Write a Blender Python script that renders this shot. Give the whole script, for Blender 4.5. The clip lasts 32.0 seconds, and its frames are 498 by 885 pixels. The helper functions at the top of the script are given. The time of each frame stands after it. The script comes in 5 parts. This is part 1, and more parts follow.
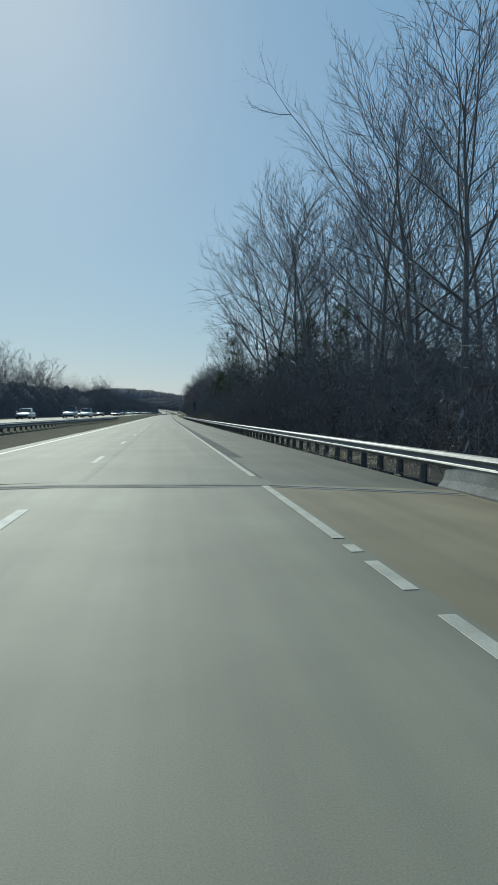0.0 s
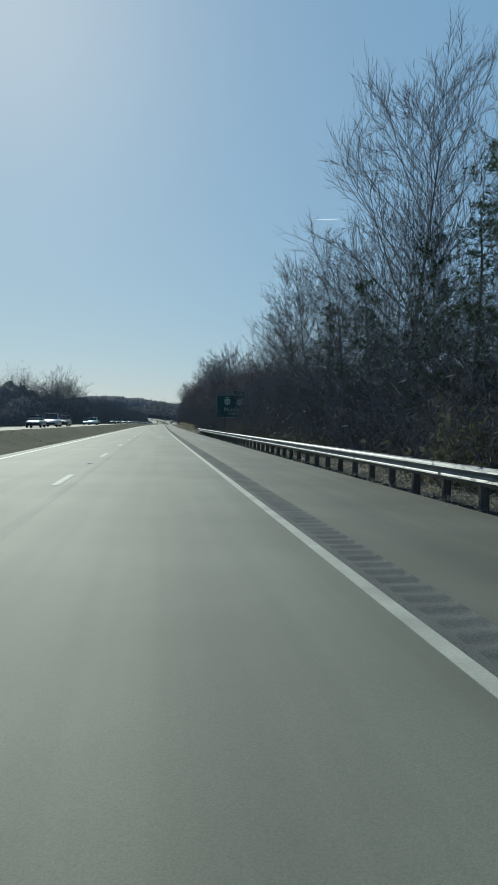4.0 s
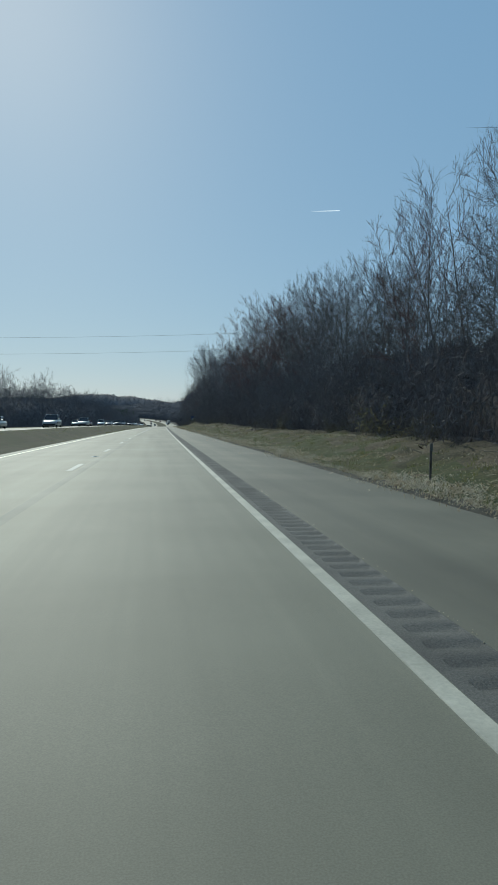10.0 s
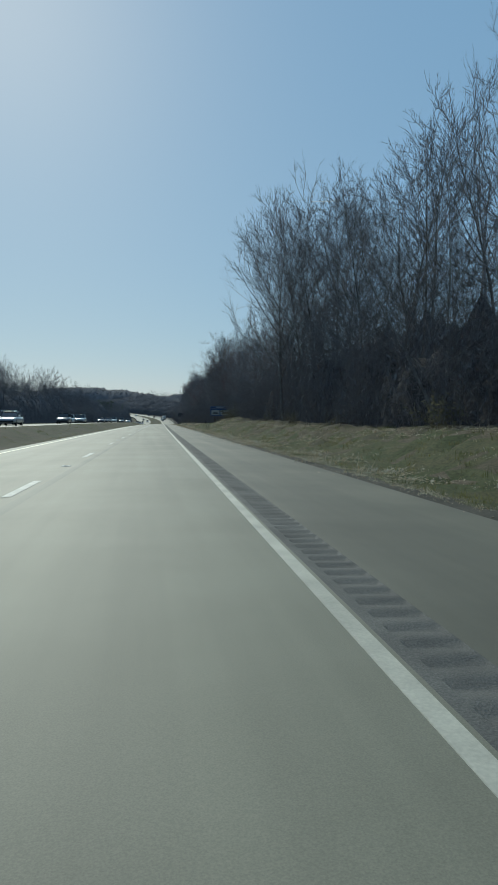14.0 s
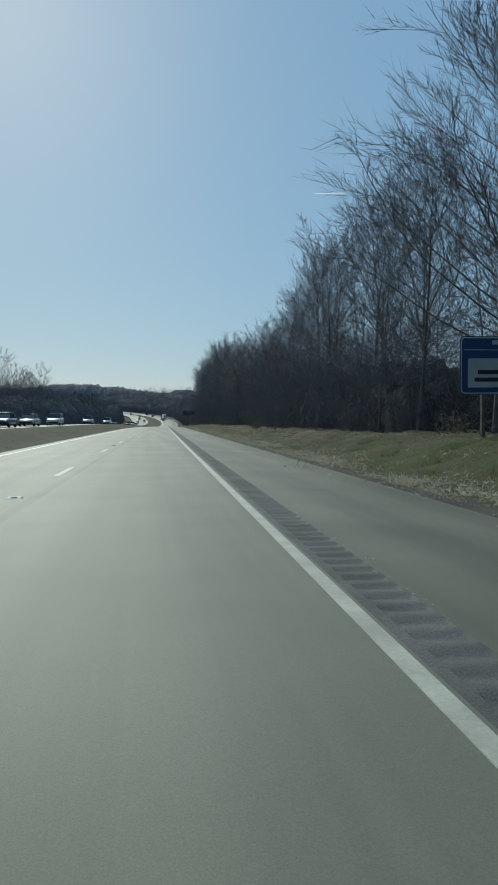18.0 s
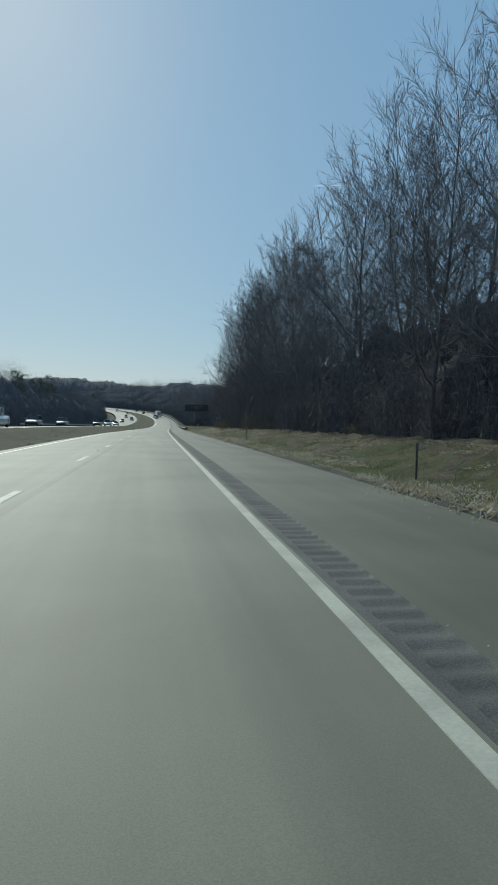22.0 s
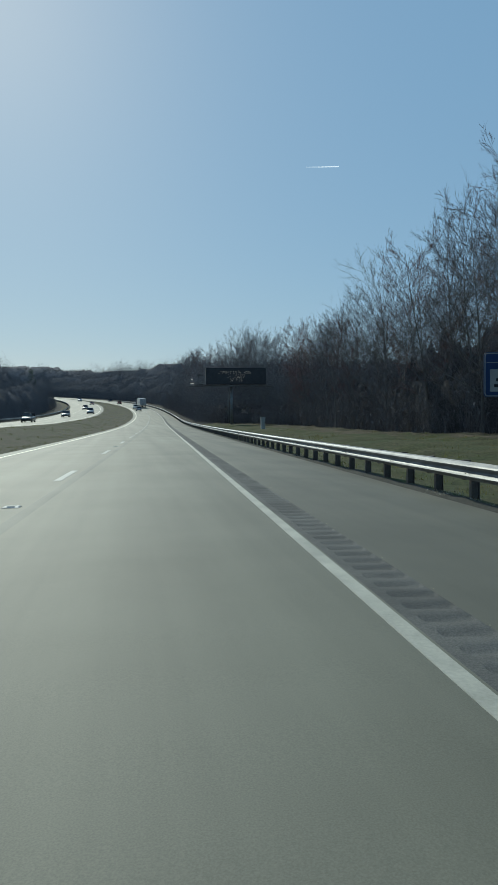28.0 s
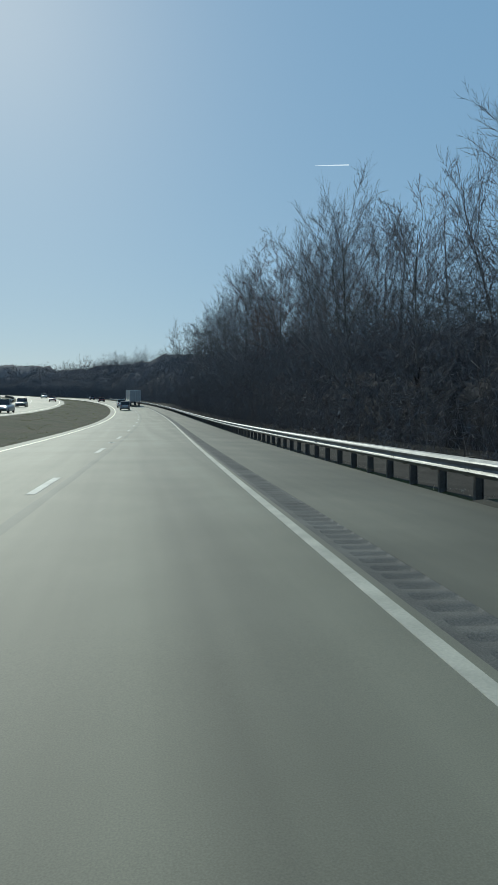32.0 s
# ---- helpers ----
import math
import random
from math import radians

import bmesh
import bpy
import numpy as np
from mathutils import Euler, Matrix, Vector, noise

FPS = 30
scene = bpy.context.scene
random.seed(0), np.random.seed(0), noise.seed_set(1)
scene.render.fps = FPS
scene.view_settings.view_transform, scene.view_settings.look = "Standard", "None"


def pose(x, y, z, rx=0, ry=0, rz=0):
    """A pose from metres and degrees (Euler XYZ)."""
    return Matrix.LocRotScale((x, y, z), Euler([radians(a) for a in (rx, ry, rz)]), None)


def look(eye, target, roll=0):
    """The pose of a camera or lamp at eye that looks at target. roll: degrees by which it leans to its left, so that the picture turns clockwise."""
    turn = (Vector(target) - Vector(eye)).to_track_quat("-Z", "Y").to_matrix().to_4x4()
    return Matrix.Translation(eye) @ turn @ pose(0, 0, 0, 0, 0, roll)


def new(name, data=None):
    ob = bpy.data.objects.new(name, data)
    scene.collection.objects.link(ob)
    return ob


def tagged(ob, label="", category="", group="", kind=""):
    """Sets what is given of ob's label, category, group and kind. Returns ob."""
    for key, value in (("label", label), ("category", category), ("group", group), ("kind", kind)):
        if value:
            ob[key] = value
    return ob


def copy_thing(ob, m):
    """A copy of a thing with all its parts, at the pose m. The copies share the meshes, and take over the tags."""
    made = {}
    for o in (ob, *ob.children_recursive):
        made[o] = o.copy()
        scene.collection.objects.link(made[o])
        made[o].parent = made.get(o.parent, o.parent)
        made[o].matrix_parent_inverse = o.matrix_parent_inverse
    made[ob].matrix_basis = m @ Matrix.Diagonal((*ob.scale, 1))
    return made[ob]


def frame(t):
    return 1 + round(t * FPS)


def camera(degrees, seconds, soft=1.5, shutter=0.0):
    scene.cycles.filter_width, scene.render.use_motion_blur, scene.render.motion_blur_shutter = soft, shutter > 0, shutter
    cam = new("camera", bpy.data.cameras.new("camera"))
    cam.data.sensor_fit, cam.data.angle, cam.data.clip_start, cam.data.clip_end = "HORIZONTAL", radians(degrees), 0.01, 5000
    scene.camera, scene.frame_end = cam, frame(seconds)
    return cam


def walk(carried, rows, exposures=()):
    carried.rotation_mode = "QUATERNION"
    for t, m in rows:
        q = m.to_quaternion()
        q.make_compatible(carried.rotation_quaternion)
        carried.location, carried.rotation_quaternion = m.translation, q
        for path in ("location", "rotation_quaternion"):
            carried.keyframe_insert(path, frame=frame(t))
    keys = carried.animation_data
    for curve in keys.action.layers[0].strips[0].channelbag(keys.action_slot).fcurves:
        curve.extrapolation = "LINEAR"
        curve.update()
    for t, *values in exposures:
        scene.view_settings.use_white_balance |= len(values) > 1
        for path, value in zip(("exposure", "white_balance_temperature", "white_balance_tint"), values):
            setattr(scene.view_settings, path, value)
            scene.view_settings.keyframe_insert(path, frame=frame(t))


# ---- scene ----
EXPOSURE, KELVIN, TINT = -0.36, 6250, -4
cam = camera(39.4, 32.0, soft=1.15)
# seconds, x, y, z, pitch, heading, lean
PATH = [
    (0, 0.051, 0.000, 1.256, 87.652, -6.899, -0.334),
    (1, 0.093, 31.613, 1.238, 87.951, -7.572, -0.427),
    (2, 0.158, 63.135, 1.235, 88.421, -7.475, -0.345),
    (3, 0.179, 94.623, 1.247, 88.428, -7.602, -0.256),
    (6, 0.546, 189.300, 1.370, 88.443, -7.729, -0.417),
    (7, 0.677, 221.021, 1.441, 88.402, -7.892, -0.196),
    (8, 1.016, 252.847, 1.528, 88.258, -7.726, -0.677),
    (9, 1.301, 284.782, 1.630, 88.356, -7.936, -0.747),
    (10, 1.530, 316.824, 1.743, 88.469, -8.092, -0.566),
    (11, 1.907, 348.964, 1.845, 88.591, -8.063, -0.566),
    (12, 2.403, 381.190, 1.933, 88.492, -8.284, -0.564),
    (13, 3.043, 413.483, 2.007, 88.250, -8.291, -0.730),
    (14, 3.556, 445.831, 2.065, 88.167, -8.587, -0.279),
    (17, 5.427, 542.958, 2.153, 88.147, -8.808, 0.013),
    (18, 6.276, 575.284, 2.152, 88.112, -8.635, -0.457),
    (19, 7.147, 607.549, 2.137, 87.828, -8.536, -0.764),
    (20, 7.969, 639.736, 2.107, 87.966, -8.903, -0.873),
    (21, 8.745, 671.827, 2.063, 87.949, -9.021, -0.200),
    (22, 9.680, 703.805, 2.003, 88.009, -9.204, 0.010),
    (23, 10.789, 735.657, 1.888, 87.377, -8.915, -0.701),
    (24, 11.665, 767.391, 1.689, 87.520, -9.709, -0.460),
    (25, 12.646, 799.001, 1.409, 87.626, -9.820, -0.400),
    (25.5, 13.234, 814.760, 1.248, 87.632, -10.007, -0.459),
    (27.5, 16.268, 877.529, 0.598, 87.467, -10.210, -0.478),
    (28, 17.103, 893.174, 0.434, 87.540, -10.213, -0.696),
    (29, 18.779, 924.440, 0.125, 87.619, -10.036, -0.451),
    (30, 20.425, 955.715, -0.122, 87.749, -10.034, -0.842),
    (31, 21.897, 987.060, -0.290, 87.958, -9.842, -0.659),
    (32, 23.276, 1018.538, -0.336, 88.027, -9.947, -0.524),
]
walk(cam, [(t, pose(x, y, z, 0, 0, h) @ pose(0, 0, 0, p) @ pose(0, 0, 0, 0, 0, r)) for t, x, y, z, p, h, r in PATH], exposures=[(0, EXPOSURE, KELVIN, TINT), (32, EXPOSURE, KELVIN, TINT)])

# ---- world and sun ----
SUN_EL, SUN_AZ = 32.5, -11.5          # degrees; azimuth from the road's heading, minus is to its left
world = bpy.data.worlds.new("sky")
scene.world = world
world.use_nodes = True
wn = world.node_tree.nodes
sky = wn.new("ShaderNodeTexSky")
sky.sky_type, sky.sun_disc = 'NISHITA', False
sky.sun_elevation, sky.sun_rotation = radians(SUN_EL), radians(SUN_AZ)
sky.air_density, sky.dust_density, sky.ozone_density = 1.2, 1.8, 2.6
sky.altitude = 1400.0
wn["Background"].inputs[1].default_value = 0.094
# thin high haze: dims the sky's own gradient and spreads an even pale blue
thin = wn.new("ShaderNodeMix")
thin.data_type, thin.blend_type = "RGBA", "MULTIPLY"
thin.inputs["Factor"].default_value, thin.inputs["B"].default_value = 1.0, (0.44, 0.37, 0.27, 1)
haze, both = wn.new("ShaderNodeBackground"), wn.new("ShaderNodeAddShader")
haze.inputs[0].default_value, haze.inputs[1].default_value = (0.192, 0.34, 0.575, 1), 1.0
wl = world.node_tree.links
wl.new(sky.outputs[0], thin.inputs["A"]), wl.new(thin.outputs["Result"], wn["Background"].inputs[0])
wl.new(wn["Background"].outputs[0], both.inputs[0]), wl.new(haze.outputs[0], both.inputs[1]), wl.new(both.outputs[0], wn["World Output"].inputs["Surface"])
sun = new("sun", bpy.data.lights.new("sun", "SUN"))
sun.data.energy, sun.data.angle, sun.data.color = 3.2, radians(0.53), (1.0, 0.95, 0.86)
sun_from = Vector((math.sin(radians(SUN_AZ)) * math.cos(radians(SUN_EL)), math.cos(radians(SUN_AZ)) * math.cos(radians(SUN_EL)), math.sin(radians(SUN_EL))))
sun.matrix_world = look(sun_from * 200, (0, 0, 0))

rng = random.Random(7)
nrng = np.random.RandomState(11)

# ---- the road's line: curvature per km (plus is left) and grade in percent ----
NODE = [-10, 300, 700, 800, 900, 950, 1000, 1050, 1100, 1150, 1200, 1250, 1300, 1350, 1400, 1500, 1800]
KAPPA = [0.01, -0.071, -0.02, -0.239, 0.014, 0.012, 0.14, -0.028, 0.691, 0.946, 1.705, 1.148, 1.102, 1.1, 1.099, 1.097, 1.094]
GRADE = [-0.095, 0.365, -0.201, -1.022, -1.049, -0.729, -0.289, 1.165, 2.438, 3.92, 4.541, 4.422, 4.133, 4.012, 4.001, 4.0, 4.0]
STEP = 5.0
S = np.arange(-400.0, 2400.0, STEP)
_k = np.interp(S, NODE, KAPPA, left=0.0) / 1000 * np.where(S > 1500, 0.5, 1.0)
_g = np.interp(S, NODE, GRADE) / 100 * np.clip((2100 - S) / 600, 0, 1)
I0 = int(np.argmin(abs(S)))


def _sum(a):
    c = np.concatenate([[0], np.cumsum((a[1:] + a[:-1]) / 2 * STEP)])
    return c - c[I0]


PSI = _sum(_k)
RX, RY, RZ = _sum(-np.sin(PSI)), _sum(np.cos(PSI)), _sum(_g)


def smooth(x, a, b):
    t = np.clip((x - a) / (b - a), 0, 1)
    return t * t * (3 - 2 * t)


def opp_in(s):
    """Inner edge of the oncoming carriageway."""
    return -11.6 - 5.0 * smooth(s, 750, 1080)


def wood_edge(s):
    """Where the undergrowth begins, right of the road."""
    return np.interp(s, [0, 200, 218, 235, 290, 305, 330, 560, 850, 880, 1000, 1030, 1060, 1300], [7.3, 7.6, 12.0, 11.0, 9.5, 9.0, 12.5, 12.5, 11.5, 17, 18, 16, 9.5, 9.5])


def brush_edge(s):
    """Where brush and vines begin, nearer than the trees."""
    s = np.asarray(s, float)
    wave = (0.45 * np.sin(s / 3.7) + 0.4 * np.sin(s / 1.9 + 1.0) + 0.5 * np.sin(s / 8.3 + 2.0)) * smooth(s, 232, 250) * (1 - smooth(s, 835, 850))
    return wave + np.interp(s, [0, 200, 213, 238, 250, 290, 305, 330, 556, 564, 604, 614, 850, 880, 896, 934, 945, 1000, 1018, 1030, 1045, 1300], [7.3, 7.6, 12.3, 12.3, 10.6, 9.5, 9.0, 11.4, 11.4, 15.0, 15.2, 11.4, 11.2, 17, 20.6, 20.6, 17.5, 18, 16, 9.6, 8.2, 8.2])


def relief(s, l):
    """Height of the ground over the road's crown."""
    s, l = np.asarray(s, float), np.asarray(l, float)
    cross = np.interp(l, [-8.0, -5.6, -1.83, 1.83, 5.3, 7.2, 9.0], [-0.2, -0.06, 0.0, 0.0, -0.17, -0.38, -0.42])
    bank = np.interp(s, [300, 340, 420, 445, 480, 525, 548, 560, 575, 610, 850, 880], [0.0, 0.7, 0.9, 1.5, 1.1, 1.4, 2.0, 1.7, 1.0, 0.8, 0.7, 0.3])
    right = bank * (smooth(l, 7.4, 11.6) + 0.8 * smooth(l, 11.5, 28)) + 12 * smooth(s, 1080, 1400) * (1 - 0.75 * smooth(s, 1450, 1800)) * smooth(l, 14, 90) + 6 * smooth(l, 60, 250)
    oi = opp_in(s)
    left = 0.95 * smooth(-l, 8.0, -oi - 0.3) - 0.7 * smooth(-l, -oi + 14, -oi + 20) + 5 * smooth(-l, 60, 200) * (1 - smooth(s, 900, 1200))
    return np.where(l > 0, cross + right, cross + left)


def world_of(s, l, z=0.0):
    """World places of stations s, offsets l (right is plus) and heights z over the crown."""
    s, l = np.asarray(s, float), np.asarray(l, float)
    p = np.interp(s, S, PSI)
    return np.stack([np.interp(s, S, RX) + np.cos(p) * l, np.interp(s, S, RY) + np.sin(p) * l, np.interp(s, S, RZ) + z], -1)


def spot(s, l, z=None, turn=0.0):
    """A pose on the ground (or z over the crown): local y runs along the road."""
    z = float(relief(s, l)) if z is None else z
    x, y, h = world_of(s, l, z)
    return pose(x, y, h, 0, 0, math.degrees(np.interp(s, S, PSI)) + turn)


def slope_spot(s, l, z, pitch=True):
    g = math.degrees(math.atan(np.interp(s, S, _g)))
    return spot(s, l, z) @ pose(0, 0, 0, g)


# ---- materials ----
def material(name, colour, rough=0.7, metal=0.0, dark=None, scale=3.0, fine=60.0, fine_mix=0.25, bump=0.0, bump_scale=80.0, coord="Position", vary=0.0, spec=0.5):
    """A surface with stains at one scale, grain at another, relief, and a slight change from object to object."""
    m = bpy.data.materials.new(name)
    m.use_nodes = True
    n, li = m.node_tree.nodes, m.node_tree.links
    b = n["Principled BSDF"]
    b.inputs["Roughness"].default_value, b.inputs["Metallic"].default_value = rough, metal
    b.inputs["Specular IOR Level"].default_value = spec
    if coord == "Position":
        src = n.new("ShaderNodeNewGeometry").outputs["Position"]
    else:
        src = n.new("ShaderNodeTexCoord").outputs["Object"]
    dark = dark or tuple(c * 0.6 for c in colour)

    def noise_tex(sc, detail):
        t = n.new("ShaderNodeTexNoise")
        t.inputs["Scale"].default_value, t.inputs["Detail"].default_value = sc, detail
        li.new(src, t.inputs["Vector"])
        return t.outputs["Fac"]
    big = n.new("ShaderNodeValToRGB")
    big.color_ramp.elements[0].position, big.color_ramp.elements[1].position = 0.35, 0.68
    big.color_ramp.elements[0].color, big.color_ramp.elements[1].color = (*dark, 1), (*colour, 1)
    li.new(noise_tex(scale, 5), big.inputs[0])
    small = n.new("ShaderNodeValToRGB")
    small.color_ramp.elements[0].position, small.color_ramp.elements[1].position = 0.3, 0.7
    small.color_ramp.elements[0].color, small.color_ramp.elements[1].color = (0.35, 0.35, 0.35, 1), (1.25, 1.25, 1.25, 1)
    li.new(noise_tex(fine, 3), small.inputs[0])
    mix = n.new("ShaderNodeMix")
    mix.data_type, mix.blend_type = "RGBA", "MULTIPLY"
    mix.inputs["Factor"].default_value = fine_mix
    li.new(big.outputs[0], mix.inputs["A"]), li.new(small.outputs[0], mix.inputs["B"])
    out = mix.outputs["Result"]
    if vary:
        info, hsv, mr = n.new("ShaderNodeObjectInfo"), n.new("ShaderNodeHueSaturation"), n.new("ShaderNodeMapRange")
        mr.inputs["To Min"].default_value, mr.inputs["To Max"].default_value = 1 - vary, 1 + vary
        li.new(info.outputs["Random"], mr.inputs["Value"]), li.new(mr.outputs[0], hsv.inputs["Value"]), li.new(out, hsv.inputs["Color"])
        out = hsv.outputs[0]
    li.new(out, b.inputs["Base Color"])
    if bump:
        bp = n.new("ShaderNodeBump")
        bp.inputs["Strength"].default_value, bp.inputs["Distance"].default_value = bump, 0.02
        li.new(noise_tex(bump_scale, 4), bp.inputs["Height"]), li.new(bp.outputs[0], b.inputs["Normal"])
    return m


def road_material(name, colour, dark, joints=False):
    """Worn asphalt: stains, lengthwise wheel tracks by a stretched noise, aggregate grain."""
    m = material(name, colour, 0.68, 0, dark, 0.35, 130.0, 0.3, 0.06, 260.0, spec=0.40)
    n, li = m.node_tree.nodes, m.node_tree.links
    b = n["Principled BSDF"]
    geo, mp, t, r, mx = n.new("ShaderNodeNewGeometry"), n.new("ShaderNodeMapping"), n.new("ShaderNodeTexNoise"), n.new("ShaderNodeValToRGB"), n.new("ShaderNodeMix")
    mp.inputs["Scale"].default_value = (1.3, 0.03, 1.0)
    t.inputs["Scale"].default_value, t.inputs["Detail"].default_value = 1.0, 6
    li.new(geo.outputs["Position"], mp.inputs[0]), li.new(mp.outputs[0], t.inputs["Vector"]), li.new(t.outputs["Fac"], r.inputs[0])
    r.color_ramp.elements[0].position, r.color_ramp.elements[1].position = 0.3, 0.7
    r.color_ramp.elements[0].color, r.color_ramp.elements[1].color = (0.66, 0.66, 0.66, 1), (1.12, 1.12, 1.10, 1)
    mx.data_type, mx.blend_type = "RGBA", "MULTIPLY"
    mx.inputs["Factor"].default_value = 0.8
    src = b.inputs["Base Color"].links[0].from_socket
    li.new(src, mx.inputs["A"]), li.new(r.outputs[0], mx.inputs["B"]), li.new(mx.outputs["Result"], b.inputs["Base Color"])
    return m


def glass_material(name):
    m = bpy.data.materials.new(name)
    m.use_nodes = True
    b = m.node_tree.nodes["Principled BSDF"]
    b.inputs["Base Color"].default_value = (0.012, 0.016, 0.02, 1)
    b.inputs["Roughness"].default_value = 0.06
    b.inputs["IOR"].default_value = 1.5
    return m


ASPHALT = road_material("worn_asphalt", (0.230, 0.217, 0.160), (0.180, 0.169, 0.122))
SHOULDER = road_material("shoulder_asphalt", (0.186, 0.172, 0.126), (0.136, 0.126, 0.092))
DECK = road_material("bridge_concrete", (0.315, 0.29, 0.215), (0.24, 0.22, 0.16))
RUMBLE = material("dirty_rumble_asphalt", (0.155, 0.147, 0.128), 0.85, 0, (0.095, 0.090, 0.08), 1.5, 75, 0.55, 0.4, 80)
# both far wood colours are lifted and greyed in place of aerial haze
FARWOOD = material("hazed_distant_wood", (0.185, 0.177, 0.184), 0.95, 0, (0.145, 0.138, 0.144), 0.12, 1.1, 0.4, spec=0.1)
# far brush hearts, a darker tone that holds the shade among the trees
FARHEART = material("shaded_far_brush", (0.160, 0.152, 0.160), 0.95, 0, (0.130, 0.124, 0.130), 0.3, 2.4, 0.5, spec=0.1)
PAINT = material("worn_white_paint", (0.56, 0.525, 0.42), 0.65, 0, (0.40, 0.375, 0.30), 2.2, 45, 0.2, 0.12, 80)
LANE = material("fresh_white_paint", (0.53, 0.52, 0.46), 0.65, 0, (0.36, 0.35, 0.31), 2.8, 45, 0.3, 0.1, 80)
YELLOW = material("faded_yellow_paint", (0.84, 0.78, 0.58), 0.6, 0, (0.70, 0.64, 0.46), 2.2, 45, 0.35, 0.3, 80)
GRASS = material("dormant_grass", (0.063, 0.078, 0.027), 0.95, 0, (0.096, 0.090, 0.041), 0.7, 9.0, 0.85, 1.0, 14, spec=0.2)
DIRT = material("dark_edge_dirt", (0.11, 0.10, 0.08), 0.95, 0, (0.07, 0.065, 0.052), 0.9, 30.0, 0.6, 0.8, 40, spec=0.2)
MEDIAN = material("dull_median_turf", (0.085, 0.085, 0.045), 0.95, 0, (0.12, 0.10, 0.065), 0.3, 9.0, 0.8, 1.0, 14, spec=0.2)
LEAFY = material("leaf_strewn_grass", (0.165, 0.128, 0.085), 0.95, 0, (0.062, 0.058, 0.030), 0.7, 11.0, 0.9, 1.0, 16, spec=0.2)
# stems deep in the thicket, coloured dark to stand for the shadow there
SHADEHEART = material("shaded_dense_stems", (0.085, 0.077, 0.077), 0.95, 0, (0.066, 0.060, 0.060), 0.9, 14, 0.7, 1.0, 24, spec=0.15)
LITTER = material("leaf_litter", (0.074, 0.066, 0.057), 0.95, 0, (0.040, 0.035, 0.030), 0.8, 12, 0.6, 1.0, 20, spec=0.2)
BLADE = material("grass_blades", (0.13, 0.165, 0.055), 0.85, 0, (0.26, 0.235, 0.115), 0.55, 9, 0.4, spec=0.2)
DEADLEAF = material("dead_leaves", (0.76, 0.68, 0.51), 0.8, 0, (0.42, 0.33, 0.22), 2.0, 25, 0.5, spec=0.2)
BARK = material("grey_bark", (0.25, 0.23, 0.215), 0.92, 0, (0.15, 0.136, 0.125), 1.2, 14, 0.5, 0.8, 18, "Object", 0.25, spec=0.2)
TWIG = material("bare_twigs", (0.27, 0.245, 0.24), 0.9, 0, (0.19, 0.17, 0.168), 0.8, 6, 0.3, 0, 1, "Object", 0.3, spec=0.2)
REDTWIG = material("budding_maple_twigs", (0.26, 0.15, 0.13), 0.9, 0, (0.17, 0.10, 0.09), 0.8, 6, 0.3, 0, 1, "Object", 0.2, spec=0.2)
BRUSH = material("tangled_brush", (0.215, 0.197, 0.195), 0.95, 0, (0.155, 0.141, 0.140), 0.5, 7, 0.2, spec=0.1)


def thin_leaf(m, share):
    """Lets a share of the light through, as leaves, blades and needles do."""
    n, li = m.node_tree.nodes, m.node_tree.links
    b = n["Principled BSDF"]
    t, mx = n.new("ShaderNodeBsdfTranslucent"), n.new("ShaderNodeMixShader")
    li.new(b.inputs["Base Color"].links[0].from_socket, t.inputs["Color"])
    mx.inputs[0].default_value = share
    li.new(b.outputs[0], mx.inputs[1]), li.new(t.outputs[0], mx.inputs[2]), li.new(mx.outputs[0], n["Material Output"].inputs["Surface"])


SHRUB = material("dry_shrub_leaves", (0.19, 0.175, 0.12), 0.85, 0, (0.11, 0.105, 0.07), 1.2, 9, 0.3, spec=0.2)
for m, share in ((BLADE, 0.45), (DEADLEAF, 0.3), (SHRUB, 0.4)):
    thin_leaf(m, share)
SEAM = road_material("sealed_paving_joint", (0.205, 0.197, 0.152), (0.13, 0.125, 0.098))
DECKEDGE = road_material("dusty_deck_edge", (0.33, 0.27, 0.165), (0.25, 0.20, 0.12))
NEEDLE = material("pine_needles", (0.085, 0.11, 0.055), 0.8, 0, (0.05, 0.07, 0.035), 1.0, 9, 0.4, 0, 1, "Object", 0.2, spec=0.3)
thin_leaf(NEEDLE, 0.35)
PALEWOOD = material("bleached_dead_wood", (0.42, 0.37, 0.30), 0.9, 0, (0.26, 0.22, 0.17), 3.0, 20, 0.4, spec=0.2)
GALV = material("galvanised_steel", (0.25, 0.25, 0.25), 0.42, 0.3, (0.17, 0.17, 0.168), 2.0, 30, 0.3, 0.1, 40)
STEEL = material("weathered_post_steel", (0.20, 0.19, 0.18), 0.6, 0.5, (0.12, 0.10, 0.085), 3.0, 25, 0.4, 0.2, 40, "Object", 0.15)
WOODPOST = material("weathered_timber", (0.16, 0.125, 0.09), 0.9, 0, (0.09, 0.07, 0.05), 3.0, 30, 0.5, 0.5, 30, "Object", 0.2)
CONCRETE = material("stained_concrete", (0.36, 0.345, 0.30), 0.9, 0, (0.22, 0.205, 0.17), 1.4, 25, 0.45, 0.5, 40)
GREEN = material("green_sign_sheeting", (0.010, 0.062, 0.052), 0.6, 0, (0.008, 0.05, 0.042), 0.8, 20, 0.15, coord="Object")
BLUE = material("blue_sign_sheeting", (0.016, 0.05, 0.16), 0.45, 0, (0.012, 0.04, 0.13), 0.8, 20, 0.15, coord="Object")
WHITE = material("white_sign_sheeting", (0.42, 0.43, 0.42), 0.6, 0, (0.33, 0.34, 0.33), 1.0, 20, 0.15, coord="Object")
